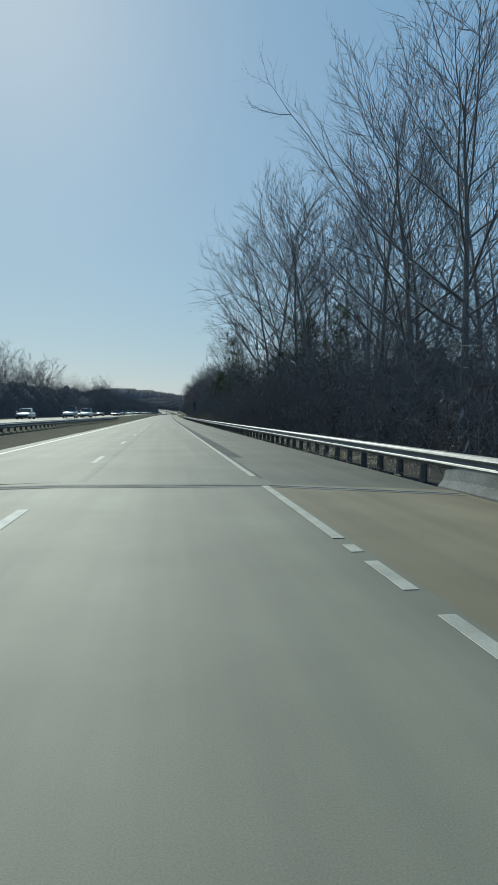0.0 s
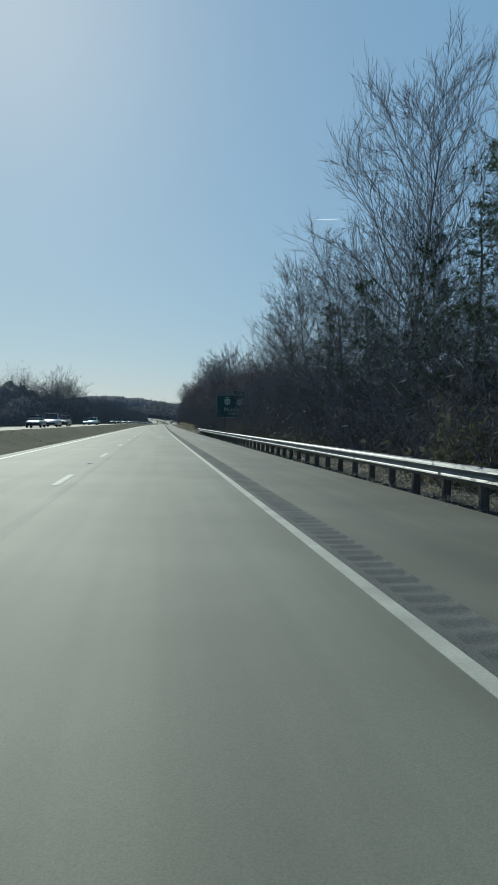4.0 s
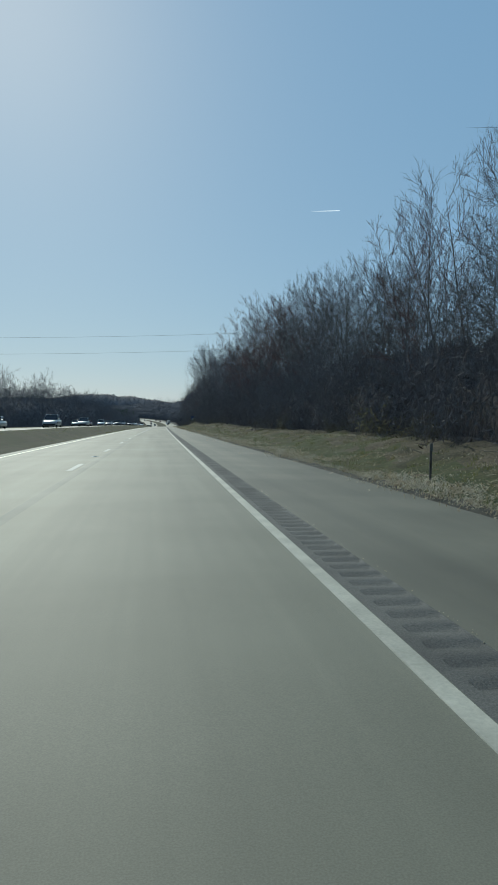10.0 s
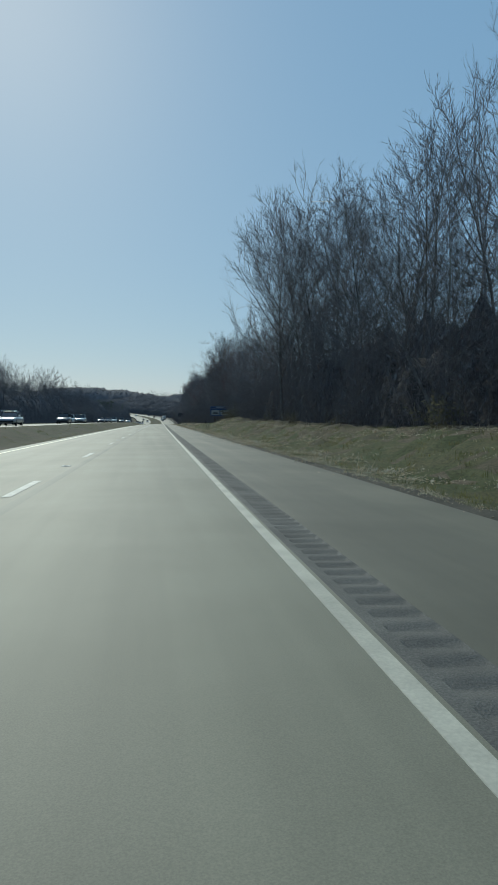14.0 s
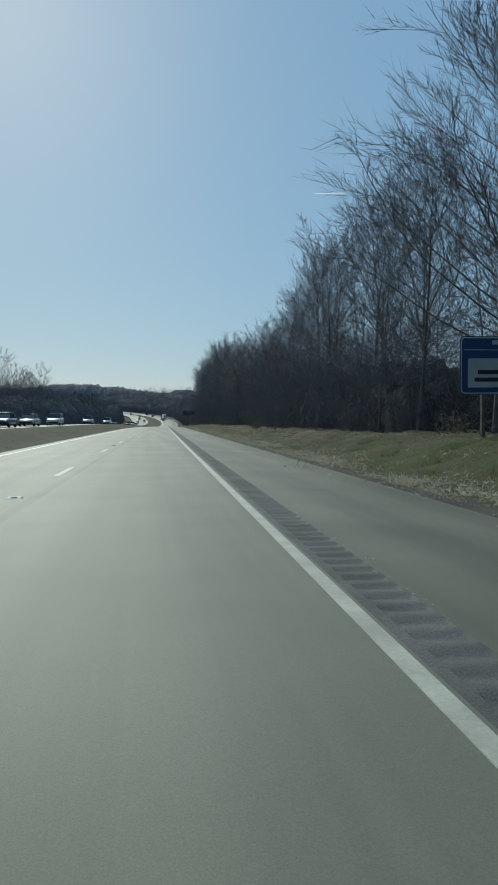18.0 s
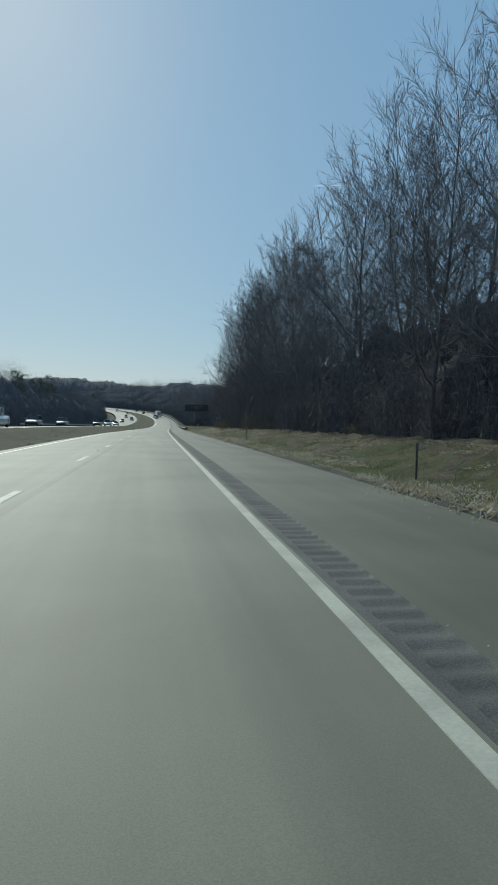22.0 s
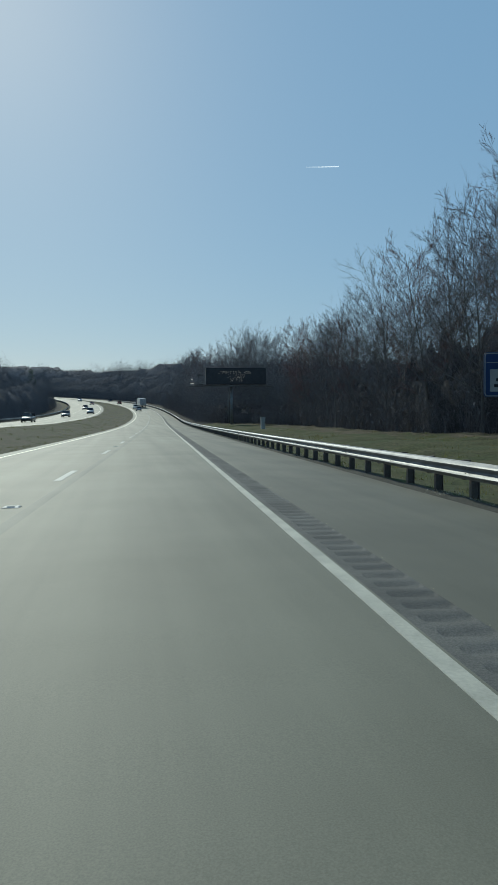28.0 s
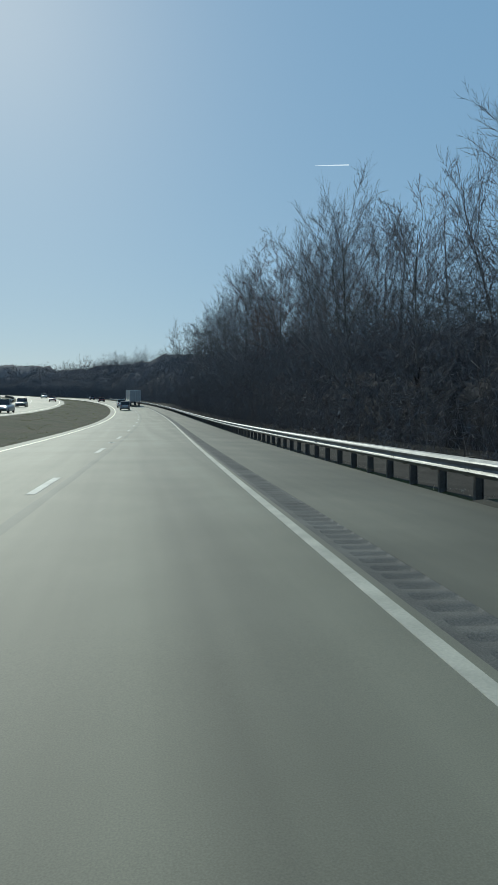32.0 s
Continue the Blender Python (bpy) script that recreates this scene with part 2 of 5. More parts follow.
BLACK = material("black_matt_metal", (0.025, 0.025, 0.027), 0.6, 0.2, (0.016, 0.016, 0.018), 1.5, 20, 0.3, coord="Object")
# display black raised to dark grey, with veiling glare mixed into the colour
DISPLAY = material("glare_lifted_display", (0.046, 0.046, 0.050), 0.7, 0.0, (0.035, 0.035, 0.039), 1.5, 20, 0.3, coord="Object")
RUBBER = material("tyre_rubber", (0.02, 0.02, 0.021), 0.85, 0, (0.012, 0.012, 0.012), 4, 40, 0.3, coord="Object")
GLASS = glass_material("car_glass")
CHROME = material("alloy_rim", (0.5, 0.5, 0.5), 0.35, 0.9, (0.35, 0.35, 0.35), 6, 30, 0.2, coord="Object")
LAMP_RED = material("red_lamp_lens", (0.35, 0.02, 0.015), 0.25, 0, (0.25, 0.015, 0.012), 6, 30, 0.2, coord="Object")
LAMP_CLEAR = material("clear_lamp_lens", (0.75, 0.76, 0.78), 0.12, 0.3, (0.6, 0.6, 0.62), 6, 30, 0.2, coord="Object")


# ---- building helpers ----
def mesh_of(name, verts, faces, *mats, smooth_shade=False):
    me = bpy.data.meshes.new(name)
    me.from_pydata([tuple(map(float, v)) for v in verts], [], [tuple(f) for f in faces])
    for m in mats:
        me.materials.append(m)
    if smooth_shade:
        me.polygons.foreach_set("use_smooth", [True] * len(me.polygons))
    return me


def array_mesh(name, verts, tris, mat, flat=False):
    """A mesh from arrays of places and triangles."""
    me = bpy.data.meshes.new(name)
    nv, nt = len(verts), len(tris)
    me.vertices.add(nv), me.loops.add(nt * 3), me.polygons.add(nt)
    me.vertices.foreach_set("co", np.asarray(verts, np.float32).ravel())
    me.loops.foreach_set("vertex_index", np.asarray(tris, np.int32).ravel())
    me.polygons.foreach_set("loop_start", np.arange(0, nt * 3, 3, dtype=np.int32))
    me.polygons.foreach_set("loop_total", np.full(nt, 3, np.int32))
    me.materials.append(mat)
    me.update(calc_edges=True)
    me.validate()
    if flat:
        me.polygons.foreach_set("use_smooth", np.zeros(len(me.polygons), bool))
    return me


def empty(name, m, label, category, group=""):
    e = new(name)
    e.matrix_world = m
    e.empty_display_size = 0.2
    return tagged(e, label, category, group)


def part(name, data, parent, m=None, label=""):
    """A mesh (or bmesh with its material) as one part under a thing or a part."""
    ob = new(name, data)
    ob.parent = parent
    ob.matrix_basis = m if m is not None else Matrix()
    return tagged(ob, label) if label else ob


def bm_mesh(name, bm, mat, smooth_shade=False):
    me = bpy.data.meshes.new(name)
    bm.normal_update()
    bm.to_mesh(me)
    bm.free()
    me.materials.append(mat)
    if smooth_shade:
        me.polygons.foreach_set("use_smooth", [True] * len(me.polygons))
    return me


def box(name, sx, sy, sz, mat, at=(0, 0, 0), bevel=0.0, taper=None):
    """A bevelled block, centred on at in x and y, standing on its z."""
    bm = bmesh.new()
    bmesh.ops.create_cube(bm, size=1.0, matrix=Matrix.LocRotScale((at[0], at[1], at[2] + sz / 2), None, (sx, sy, sz)))
    if taper:
        for v in bm.verts:
            if v.co.z > at[2] + sz / 2:
                v.co.x, v.co.y = at[0] + (v.co.x - at[0]) * taper[0], at[1] + (v.co.y - at[1]) * taper[1]
    if bevel:
        bmesh.ops.bevel(bm, geom=bm.edges[:], offset=bevel, segments=2, affect="EDGES", profile=0.6)
    return bm_mesh(name, bm, mat)


def rod(name, a, b, r, mat, sides=10, r2=None):
    """A round bar from a to b."""
    a, b = Vector(a), Vector(b)
    bm = bmesh.new()
    bmesh.ops.create_cone(bm, cap_ends=True, segments=sides, radius1=r, radius2=r if r2 is None else r2, depth=(b - a).length,
                          matrix=Matrix.Translation((a + b) / 2) @ (b - a).to_track_quat("Z", "Y").to_matrix().to_4x4())
    return bm_mesh(name, bm, mat, True)


def strip(name, s0, s1, step, lats, mat, lift=0.0, z=None, shape=None, flat=False):
    """A ribbon along the road over the given offsets, as one sheet."""
    s = np.arange(s0, s1 + step * 0.5, step)
    lat = np.array([(l(s) if callable(l) else np.full(len(s), l)) for l in lats])
    hh = relief(s[None], lat) if z is None else np.broadcast_to(np.asarray([q(s) if callable(q) else np.full(len(s), q) for q in z]), lat.shape)
    hh = hh + lift + (shape(s[None], lat) if shape else 0)
    v = world_of(np.broadcast_to(s, lat.shape), lat, hh).reshape(-1, 3)
    n, k = len(s), len(lats)
    i = (np.arange(k - 1)[:, None] * n + np.arange(n - 1)[None]).ravel()
    tris = np.concatenate([np.stack([i, i + n, i + n + 1], 1), np.stack([i, i + n + 1, i + 1], 1)])
    return array_mesh(name, v, tris, mat, flat)


# the edge line's centre wanders a little from place to place
LINE_S = [20, 66, 98, 193, 225, 256, 290, 385, 450, 547, 579, 611, 643, 675, 707, 740, 771, 803, 897, 928, 960, 991, 1022, 1060]
LINE_L = [1.85, 1.88, 1.88, 1.79, 1.84, 1.88, 1.85, 1.845, 1.82, 1.815, 1.825, 1.78, 1.805, 1.835, 1.82, 1.785, 1.795, 1.81, 1.83, 1.865, 1.845, 1.795, 1.775, 1.80]


def line_at(s):
    return np.interp(s, LINE_S, LINE_L) - 0.022


def ribbon(name, s0, s1, step, centre, width, mat, thick=0.004):
    """A thin painted band with edges of its own, about a centre that may wander."""
    mid = centre if callable(centre) else (lambda s: centre + 0 * s)
    lats = [lambda s, d=d: mid(s) + d for d in (-width / 2 - 0.004, -width / 2, width / 2, width / 2 + 0.004)]
    return strip(name, s0, s1, step, lats, mat, 0.0, None, lambda s, l: np.array([-0.003, thick, thick, -0.003])[:, None] + 0 * l, True)


# ---- setting: ground, road, oncoming road ----
def ground_mesh():
    s = np.concatenate([np.arange(-300, 1400, 10.0), np.arange(1400, 2300, 25.0)])
    l = np.array([-330, -250, -180, -130, -95, -70, -55, -45, -38, -33, -29, -26, -24, -22, -20, -18, -16.5, -15, -13.5, -12, -11, -10, -9, -8.2, -7.2, -6.2, -5.0, 0, 4.5, 5.1, 5.8, 6.6, 7.6, 8.6, 9.6, 10.8, 12, 13.5, 15, 17, 20, 24, 30, 38, 50, 70, 100, 140, 200, 300, 420.0])
    ss, ll = np.meshgrid(s, l, indexing="ij")
    z = relief(ss, ll) - 0.03
    oi = opp_in(ss)
    under = ((ll > -6.6) & (ll < 5.2)) | ((ll < oi - 0.4) & (ll > oi - 13.4))
    z = np.where(under, z - 0.25, z)
    rough = nrng.normal(0, 1, z.shape)
    z += np.where((ll > 13) | (ll < -36), rough * np.where(abs(ll) > 40, 0.9, 0.06), np.where((ll < -7) & (ll > oi), rough * 0.03, 0))
    v = world_of(ss, ll, z).reshape(-1, 3)
    n = len(l)
    i = (np.arange(len(s) - 1)[:, None] * n + np.arange(n - 1)[None]).ravel()
    tris = np.concatenate([np.stack([i, i + n + 1, i + n], 1), np.stack([i, i + 1, i + n + 1], 1)])
    far = len(v)
    v = np.concatenate([v, [[-4800, -1500, -14], [4800, -1500, -14], [4800, 4900, -14], [-4800, 4900, -14]]])
    tris = np.concatenate([tris, [[far, far + 1, far + 2], [far, far + 2, far + 3]]])
    me = array_mesh("ground", v, tris, GRASS)
    for m in (LITTER, MEDIAN, LEAFY):
        me.materials.append(m)
    mid = ll[:-1, :-1].ravel() + 1.0
    smid = ss[:-1, :-1].ravel()
    wood = (mid > brush_edge(smid) + 1.0) | ((smid > 1025) & (mid > 6.3)) | (mid < -36)
    kind = np.where(wood | ((smid < 212) & (mid > 4.6)), 1, np.where((mid < -5) & (mid > -36), 2, np.where((mid > brush_edge(smid) - np.where(smid < 210, 5, 2.6)) & (mid > 5), 3, 0)))
    idx = np.concatenate([kind, kind, [1, 1]]).astype(np.int32)
    me.polygons.foreach_set("material_index", idx)
    me.polygons.foreach_set("use_smooth", np.ones(len(idx), bool))
    return me


tagged(new("ground", ground_mesh()), "dormant roadside grass and leaf litter under the woods", "ground", kind="stuff")


def verge_mesh(s0, s1):
    """Lumpy turf between the pavement and the brush, with a dirt edge and leaf-strewn upper part."""
    s = np.arange(s0, s1, 0.55)
    u = np.array([0, 0.025, 0.05, 0.09, 0.14, 0.2, 0.28, 0.36, 0.45, 0.54, 0.63, 0.72, 0.81, 0.9, 1.0])
    far = brush_edge(s) + 1.6
    lat = 5.27 + u[None] * (far - 5.27)[:, None]
    ss = s[:, None] + 0 * lat
    wob = np.array([0.10 * noise.noise((p / 1.4, 0.3, 0)) + 0.05 * noise.noise((p / 0.4, 7.3, 0)) for p in s])
    lat = lat + wob[:, None] * np.where((u > 0.01) & (u < 0.6), 1.0, 0.0)[None]
    lump = nrng.normal(0, 1, lat.shape)
    z = relief(ss, lat) + 0.05 * smooth(lat, 5.3, 5.6) - 0.012 * (lat < 5.3) + lump * np.interp(lat, [5.3, 5.6, 7, 10], [0.002, 0.014, 0.05, 0.085])
    n = len(u)
    i = (np.arange(len(s) - 1)[:, None] * n + np.arange(n - 1)[None]).ravel()
    tris = np.concatenate([np.stack([i, i + n + 1, i + n], 1), np.stack([i, i + 1, i + n + 1], 1)])
    me = array_mesh("verge", world_of(ss, lat, z).reshape(-1, 3), tris, GRASS)
    for m in (DIRT, LEAFY):
        me.materials.append(m)
    mid, edge = lat[:-1, :-1], (far - 1.6)[:-1, None]
    patch = np.array([[noise.noise((a / 4.5, b / 1.6, 2.0)) for b in row] for a, row in zip(s[:-1], mid)])
    k = np.where(mid < 5.58 + 0.08 * np.abs(lump[:-1, :-1]), 1, np.where(mid + 0.8 * lump[:-1, :-1] + 3.2 * patch > edge - 2.2 + 1.5 * (ss[:-1, :-1] < 290) - 0.9 * (ss[:-1, :-1] > 600) - 1.8 * smooth(ss[:-1, :-1], 775, 800) * (ss[:-1, :-1] < 850), 2, 0)).ravel()
    me.polygons.foreach_set("material_index", np.concatenate([k, k]).astype(np.int32))
    return me


tagged(new("verge", verge_mesh(218.0, 1030.0)), "lumpy dormant grass verge with a dirt edge and fallen leaves", "verge", kind="structure")
R0, R1, JOINT = -120.0, 1900.0, 12.4
tagged(new("road", strip("road", JOINT + 1.0, R1, 5.0, [-6.5, -5.6, -1.83, 1.83, 1.895], ASPHALT)), "grey worn asphalt highway carriageway", "road", kind="structure")
tagged(new("shoulder", strip("shoulder", JOINT, R1, 5.0, [2.36, 3.5, 5.3], SHOULDER)), "grey asphalt paved shoulder beside the lane", "shoulder", kind="structure")
tagged(new("shoulder_inner", strip("shoulder_inner", JOINT + 1.0, R1, 5.0, [1.895, 1.985], RUMBLE)), "dirty asphalt between edge line and rumble strip", "shoulder", kind="structure")
tagged(new("bridge_deck", strip("bridge_deck", JOINT - 132.0, JOINT, 2.4, [-6.5, -1.83, 1.83, 1.9], DECK, 0.002)), "tan concrete bridge deck", "bridge deck", kind="structure")

tagged(new("deck_shoulder", strip("deck_shoulder", JOINT - 132.0, JOINT, 2.4, [1.9, 3.6, 5.3], DECKEDGE, 0.002)), "dusty tan concrete shoulder of the bridge deck", "bridge deck", kind="structure")


def groove(s, l):
    return np.where((l > 2.01) & (l < 2.34), -0.024 * np.clip(np.cos(s / 0.305 * 2 * math.pi) + 0.1, 0, 1), 0.0)


tagged(new("rumble_strip", strip("rumble_strip", JOINT + 8, 1120, 0.0763, [1.985, 2.02, 2.325, 2.36], RUMBLE, 0, None, groove)), "dark milled rumble strip along the shoulder", "rumble strip", kind="structure")
tagged(new("rumble_strip_far", strip("rumble_strip_far", 1120, R1, 5.0, [1.985, 2.36], RUMBLE)), "dark rumble strip along the shoulder", "rumble strip", kind="structure")
tagged(new("rumble_base", strip("rumble_base", JOINT, JOINT + 8, 1.0, [1.985, 2.36], SHOULDER)), "asphalt strip beside the bridge joint", "road", kind="structure")

# expansion joint: two pale nosings with a dark gap, askew to the road
joint = empty("expansion_joint", spot(JOINT, 0, 0.0), "pale concrete bridge expansion joint with a dark gap", "bridge joint")
joint["kind"] = "structure"
for name, off, w, mat, h in (("nosing", -0.16, 0.2, CONCRETE, 0.008), ("nosing", 0.14, 0.2, CONCRETE, 0.008), ("seal", -0.01, 0.05, BLACK, 0.004)):
    me = mesh_of(name, [(x, off + w * k - 0.13 * (x + 0.6), h + float(relief(JOINT, x))) for x in (-6.5, -1.83, 1.83, 5.2) for k in (-0.5, 0.5)], [(0, 2, 3, 1), (2, 4, 5, 3), (4, 6, 7, 5)], mat)
    part(name, me, joint)
tagged(new("road_patch", strip("road_patch", JOINT, JOINT + 1.0, 0.5, [-6.5, -1.83, 1.83, 1.985], ASPHALT)), "asphalt at the bridge joint", "road", kind="structure")


def opp_lat(k):
    return lambda s: opp_in(s) - k


def opp_z(k):
    return lambda s: 0.77 - 0.02 * abs(k - 4.8) + 0 * s


KS = (0.0, 1.3, 4.95, 8.6, 11.6, 13.0)
tagged(new("oncoming_road", strip("oncoming_road", R0, R1, 5.0, [opp_lat(k) for k in reversed(KS)], ASPHALT, 0, [opp_z(k) for k in reversed(KS)])), "pale asphalt oncoming carriageway beyond the median", "road", kind="structure")
for k, w, mat, nm in ((1.25, 0.15, YELLOW, "yellow"), (8.65, 0.15, PAINT, "white")):
    tagged(new("edge_line", strip("edge_line", R0, R1, 5.0, [opp_lat(k + w), opp_lat(k)], mat, 0.006, [opp_z(k + w), opp_z(k)])), nm + " painted edge line of the oncoming road", "road marking", kind="structure")
tagged(new("edge_line", ribbon("edge_line", JOINT + 1.6, R1, 2.5, line_at, 0.120, PAINT)), "white painted edge line along the shoulder", "road marking", kind="structure")
tagged(new("edge_line", ribbon("edge_line", R0, R1, 5.0, -5.61, 0.18, YELLOW, 0.006)), "faded pale yellow edge line along the median", "road marking", kind="structure")
tagged(new("pavement_seam", strip("pavement_seam", JOINT + 1, 1300, 2.5, [-1.64, -1.58, -1.44, -1.40], SEAM, 0, None, lambda s, l: np.array([-0.002, 0.002, 0.002, -0.002])[:, None] + 0 * l)), "dark sealed paving seam beside the lane line", "seam", kind="structure")
# worn pieces of the edge line on the bridge deck
deck_line = empty("edge_line", spot(0, 1.78, 0.0), "worn white edge line on the bridge deck", "road marking")
deck_line["kind"] = "structure"
for a, b in ((-30, -4), (-3, 4.1), (4.72, 5.7), (6.1, 6.45), (6.8, 12.0)):
    part("stripe", mesh_of("stripe", [(x, y, h) for y in (a, b) for x, h in ((-0.062, 0.002), (-0.058, 0.0045), (0.058, 0.0045), (0.062, 0.002))], [(0, 1, 5, 4), (1, 2, 6, 5), (2, 3, 7, 6), (3, 2, 1, 0), (4, 5, 6, 7)], PAINT), deck_line)

# lane stripes, one each forty feet, and the raised markers between them
CYCLE, PHASE = 12.192, 8.0
lane = empty("lane_line", Matrix(), "broken white lane line", "road marking")
lane["kind"] = "structure"
dash_me = mesh_of("stripe", [(x, y, h) for y in (-1.524, 1.524) for x, h in ((-0.079, 0.0), (-0.075, 0.003), (0.075, 0.003), (0.079, 0.0))], [(0, 1, 5, 4), (1, 2, 6, 5), (2, 3, 7, 6), (0, 4, 7, 3)], LANE)
for k in range(-2, 118):
    s = PHASE + CYCLE * k
    if abs(s - JOINT) > 1.8:
        part("stripe", dash_me, lane, slope_spot(s, -1.83, 0.003 if s > JOINT else 0.005))
opp_line = empty("lane_line", Matrix(), "broken white lane line of the oncoming road", "road marking")
opp_line["kind"] = "structure"
for k in range(4, 118):
    s = PHASE + CYCLE * k
    part("stripe", dash_me, opp_line, slope_spot(s, float(opp_in(s)) - 4.95, 0.775))


def marker_mesh():
    bm = bmesh.new()
    bmesh.ops.create_cube(bm, size=1.0, matrix=Matrix.LocRotScale((0, 0, 0.009), None, (0.26, 0.24, 0.018)))
    for v in bm.verts:
        if v.co.z > 0.009:
            v.co.x, v.co.y = v.co.x * 0.8, v.co.y * 0.55
    bmesh.ops.bevel(bm, geom=bm.edges[:], offset=0.005, segments=1, affect="EDGES")
    return bm_mesh("casting", bm, WHITE)


cast, lens = marker_mesh(), box("reflector", 0.11, 0.012, 0.012, WHITE, (0, -0.07, 0.012), 0.003)
for k in range(1, 60):
    s = PHASE + CYCLE * (2 * k + 1.5)
    mk = empty("road_marker", slope_spot(s, -1.83, 0.003), "raised metal lane marker set in the asphalt", "road marker", "lane markers")
    part("casting", cast, mk), part("reflector", lens, mk, None, "white reflector")


# ---- guardrails ----
PROFILE = [(0.0, 0.0), (0.012, 0.02), (0.06, 0.05), (0.078, 0.075), (0.06, 0.10), (0.012, 0.135), (0.0, 0.155), (0.012, 0.175), (0.06, 0.21), (0.078, 0.235), (0.06, 0.26), (0.012, 0.29), (0.0, 0.31)]


def beam_mesh(length):
    """A W-shaped beam, bulging to minus x, with its splice bolts."""
    v, f = [], []
    for y in (0.0, length):
        v += [(-d, y, z) for d, z in PROFILE] + [(-d + 0.006, y, z + 0.002) for d, z in PROFILE]
    n = len(PROFILE)
    for i in range(n - 1):
        f += [(i, i + 1, 2 * n + i + 1, 2 * n + i), (n + i, 3 * n + i, 3 * n + i + 1, n + i + 1)]
    f += [(n - 1, 2 * n - 1, 4 * n - 1, 3 * n - 1), (0, 2 * n, 3 * n, n)]
    for y in (0.06, 0.2):
        for z in (0.05, 0.115, 0.195, 0.26):
            c = len(v)
            v += [(-0.045, y - 0.012, z - 0.012), (-0.045, y + 0.012, z - 0.012), (-0.045, y + 0.012, z + 0.012), (-0.045, y - 0.012, z + 0.012), (-0.066, y, z)]
            f += [(c, c + 1, c + 4), (c + 1, c + 2, c + 4), (c + 2, c + 3, c + 4), (c + 3, c, c + 4)]
    return mesh_of("beam", v, f, GALV)


def h_post():
    bm = bmesh.new()
    for x, sx, sy in ((-0.07, 0.012, 0.09), (0.07, 0.012, 0.09), (0.0, 0.13, 0.008)):
        bmesh.ops.create_cube(bm, size=1.0, matrix=Matrix.LocRotScale((x, 0, 0.13), None, (sx, sy, 1.0)))
    return bm_mesh("post", bm, STEEL)


BEAM, BEAM_L = beam_mesh(3.81), 3.81
POST, BLOCK = h_post(), box("blockout", 0.14, 0.10, 0.34, WOODPOST, (0, 0, 0), 0.008)
RAIL_TOP = 0.70


def guardrail(s0, s1, lat, label, z0=None, spacing=1.55, side=1):
    """A run of beams on posts. side 1 faces the traffic at its left."""
    g = empty("guardrail", spot(s0, lat), label, "guardrail", "roadside guardrails")
    inv = g.matrix_world.inverted()
    height = (lambda s: float(relief(s, lat))) if z0 is None else (lambda s: z0)
    flip = Matrix() if side > 0 else pose(0, 0, 0, 0, 0, 180) @ pose(0, -BEAM_L, 0)
    s = s0
    while s < s1 - 0.5:
        part("beam", BEAM, g, inv @ slope_spot(s, lat + 0.001 * math.sin(s), height(s) + RAIL_TOP - 0.31) @ flip)
        s += BEAM_L
    s = s0 + 1.1
    while s < s1:
        z = height(s)
        p = part("post", POST, g, inv @ spot(s, lat + side * 0.235, z) @ pose(0, 0, 0, rng.uniform(-0.8, 0.8), rng.uniform(-0.8, 0.8)))
        part("blockout", BLOCK, p, pose(-side * 0.155, 0, RAIL_TOP - 0.33))
        s += spacing
    return g, inv


g1, inv1 = guardrail(10.6, 216.2, 5.5, "galvanised steel guardrail on posts behind the shoulder")
part("end_section", box("end_section", 0.10, 0.16, 0.33, GALV, (0, 0, 0), 0.02), g1, inv1 @ spot(217.6, 5.47, float(relief(217, 5.5)) + RAIL_TOP - 0.32), "rounded rail end")
g2, inv2 = guardrail(851.0, 1290.0, 5.5, "galvanised steel guardrail on posts, starting with an impact head")
head = part("impact_head", box("impact_head", 0.3, 0.4, 0.42, BLACK, (0, 0, 0), 0.03), g2, inv2 @ spot(850.6, 5.45, float(relief(850, 5.5)) + RAIL_TOP - 0.45), "dark steel impact head")
part("striped_plate", box("striped_plate", 0.26, 0.012, 0.36, STEEL, (0, -0.21, 0.03), 0.004), head, None, "weathered marker plate")
for k in range(2):
    part("ground_strut", rod("ground_strut", (0.2, 0.3 + k, -0.2), (0.2, 1.6 + k, -0.25), 0.035, STEEL), head)
guardrail(-60.0, 150.0, -9.6, "galvanised steel guardrail in the grass median", 0.1, 1.905, -1)
gl = empty("guardrail", spot(840, float(opp_in(840)) - 13.6), "galvanised guardrail along the far side of the oncoming road", "guardrail", "roadside guardrails")
invl = gl.matrix_world.inverted()
s = 840.0
while s < 1330:
    o = float(opp_in(s)) - 13.6
    part("beam", BEAM, gl, invl @ slope_spot(s, o, 0.62 + 0.4) @ pose(0, 0, 0, 0, 0, 180) @ pose(0, -BEAM_L, 0))
    for k in range(2):
        part("post", POST, gl, invl @ spot(s + k * 1.9, o - 0.22, 0.60))
    s += BEAM_L

# bridge parapet end beside the shoulder
par = empty("bridge_parapet", spot(0, 5.45, float(relief(0, 5.45))), "stained concrete bridge parapet with a sloped end", "parapet")
bm = bmesh.new()
prof = [(-0.16, 0.0), (-0.16, 0.08), (-0.06, 0.33), (0.0, 0.80), (0.28, 0.80), (0.30, 0.0)]
rings = [[bm.verts.new((x, y, z * k)) for x, z in prof] for y, k in ((-80, 1), (-20, 1), (6.5, 1), (9.2, 1), (10.4, 0.62), (12.0, 0.58), (12.9, 0.42))]
for a, b in zip(rings, rings[1:]):
    for i in range(len(prof)):
        j = (i + 1) % len(prof)
        bm.faces.new((a[i], a[j], b[j], b[i]))
bm.faces.new(rings[-1]), bm.faces.new(list(reversed(rings[0])))
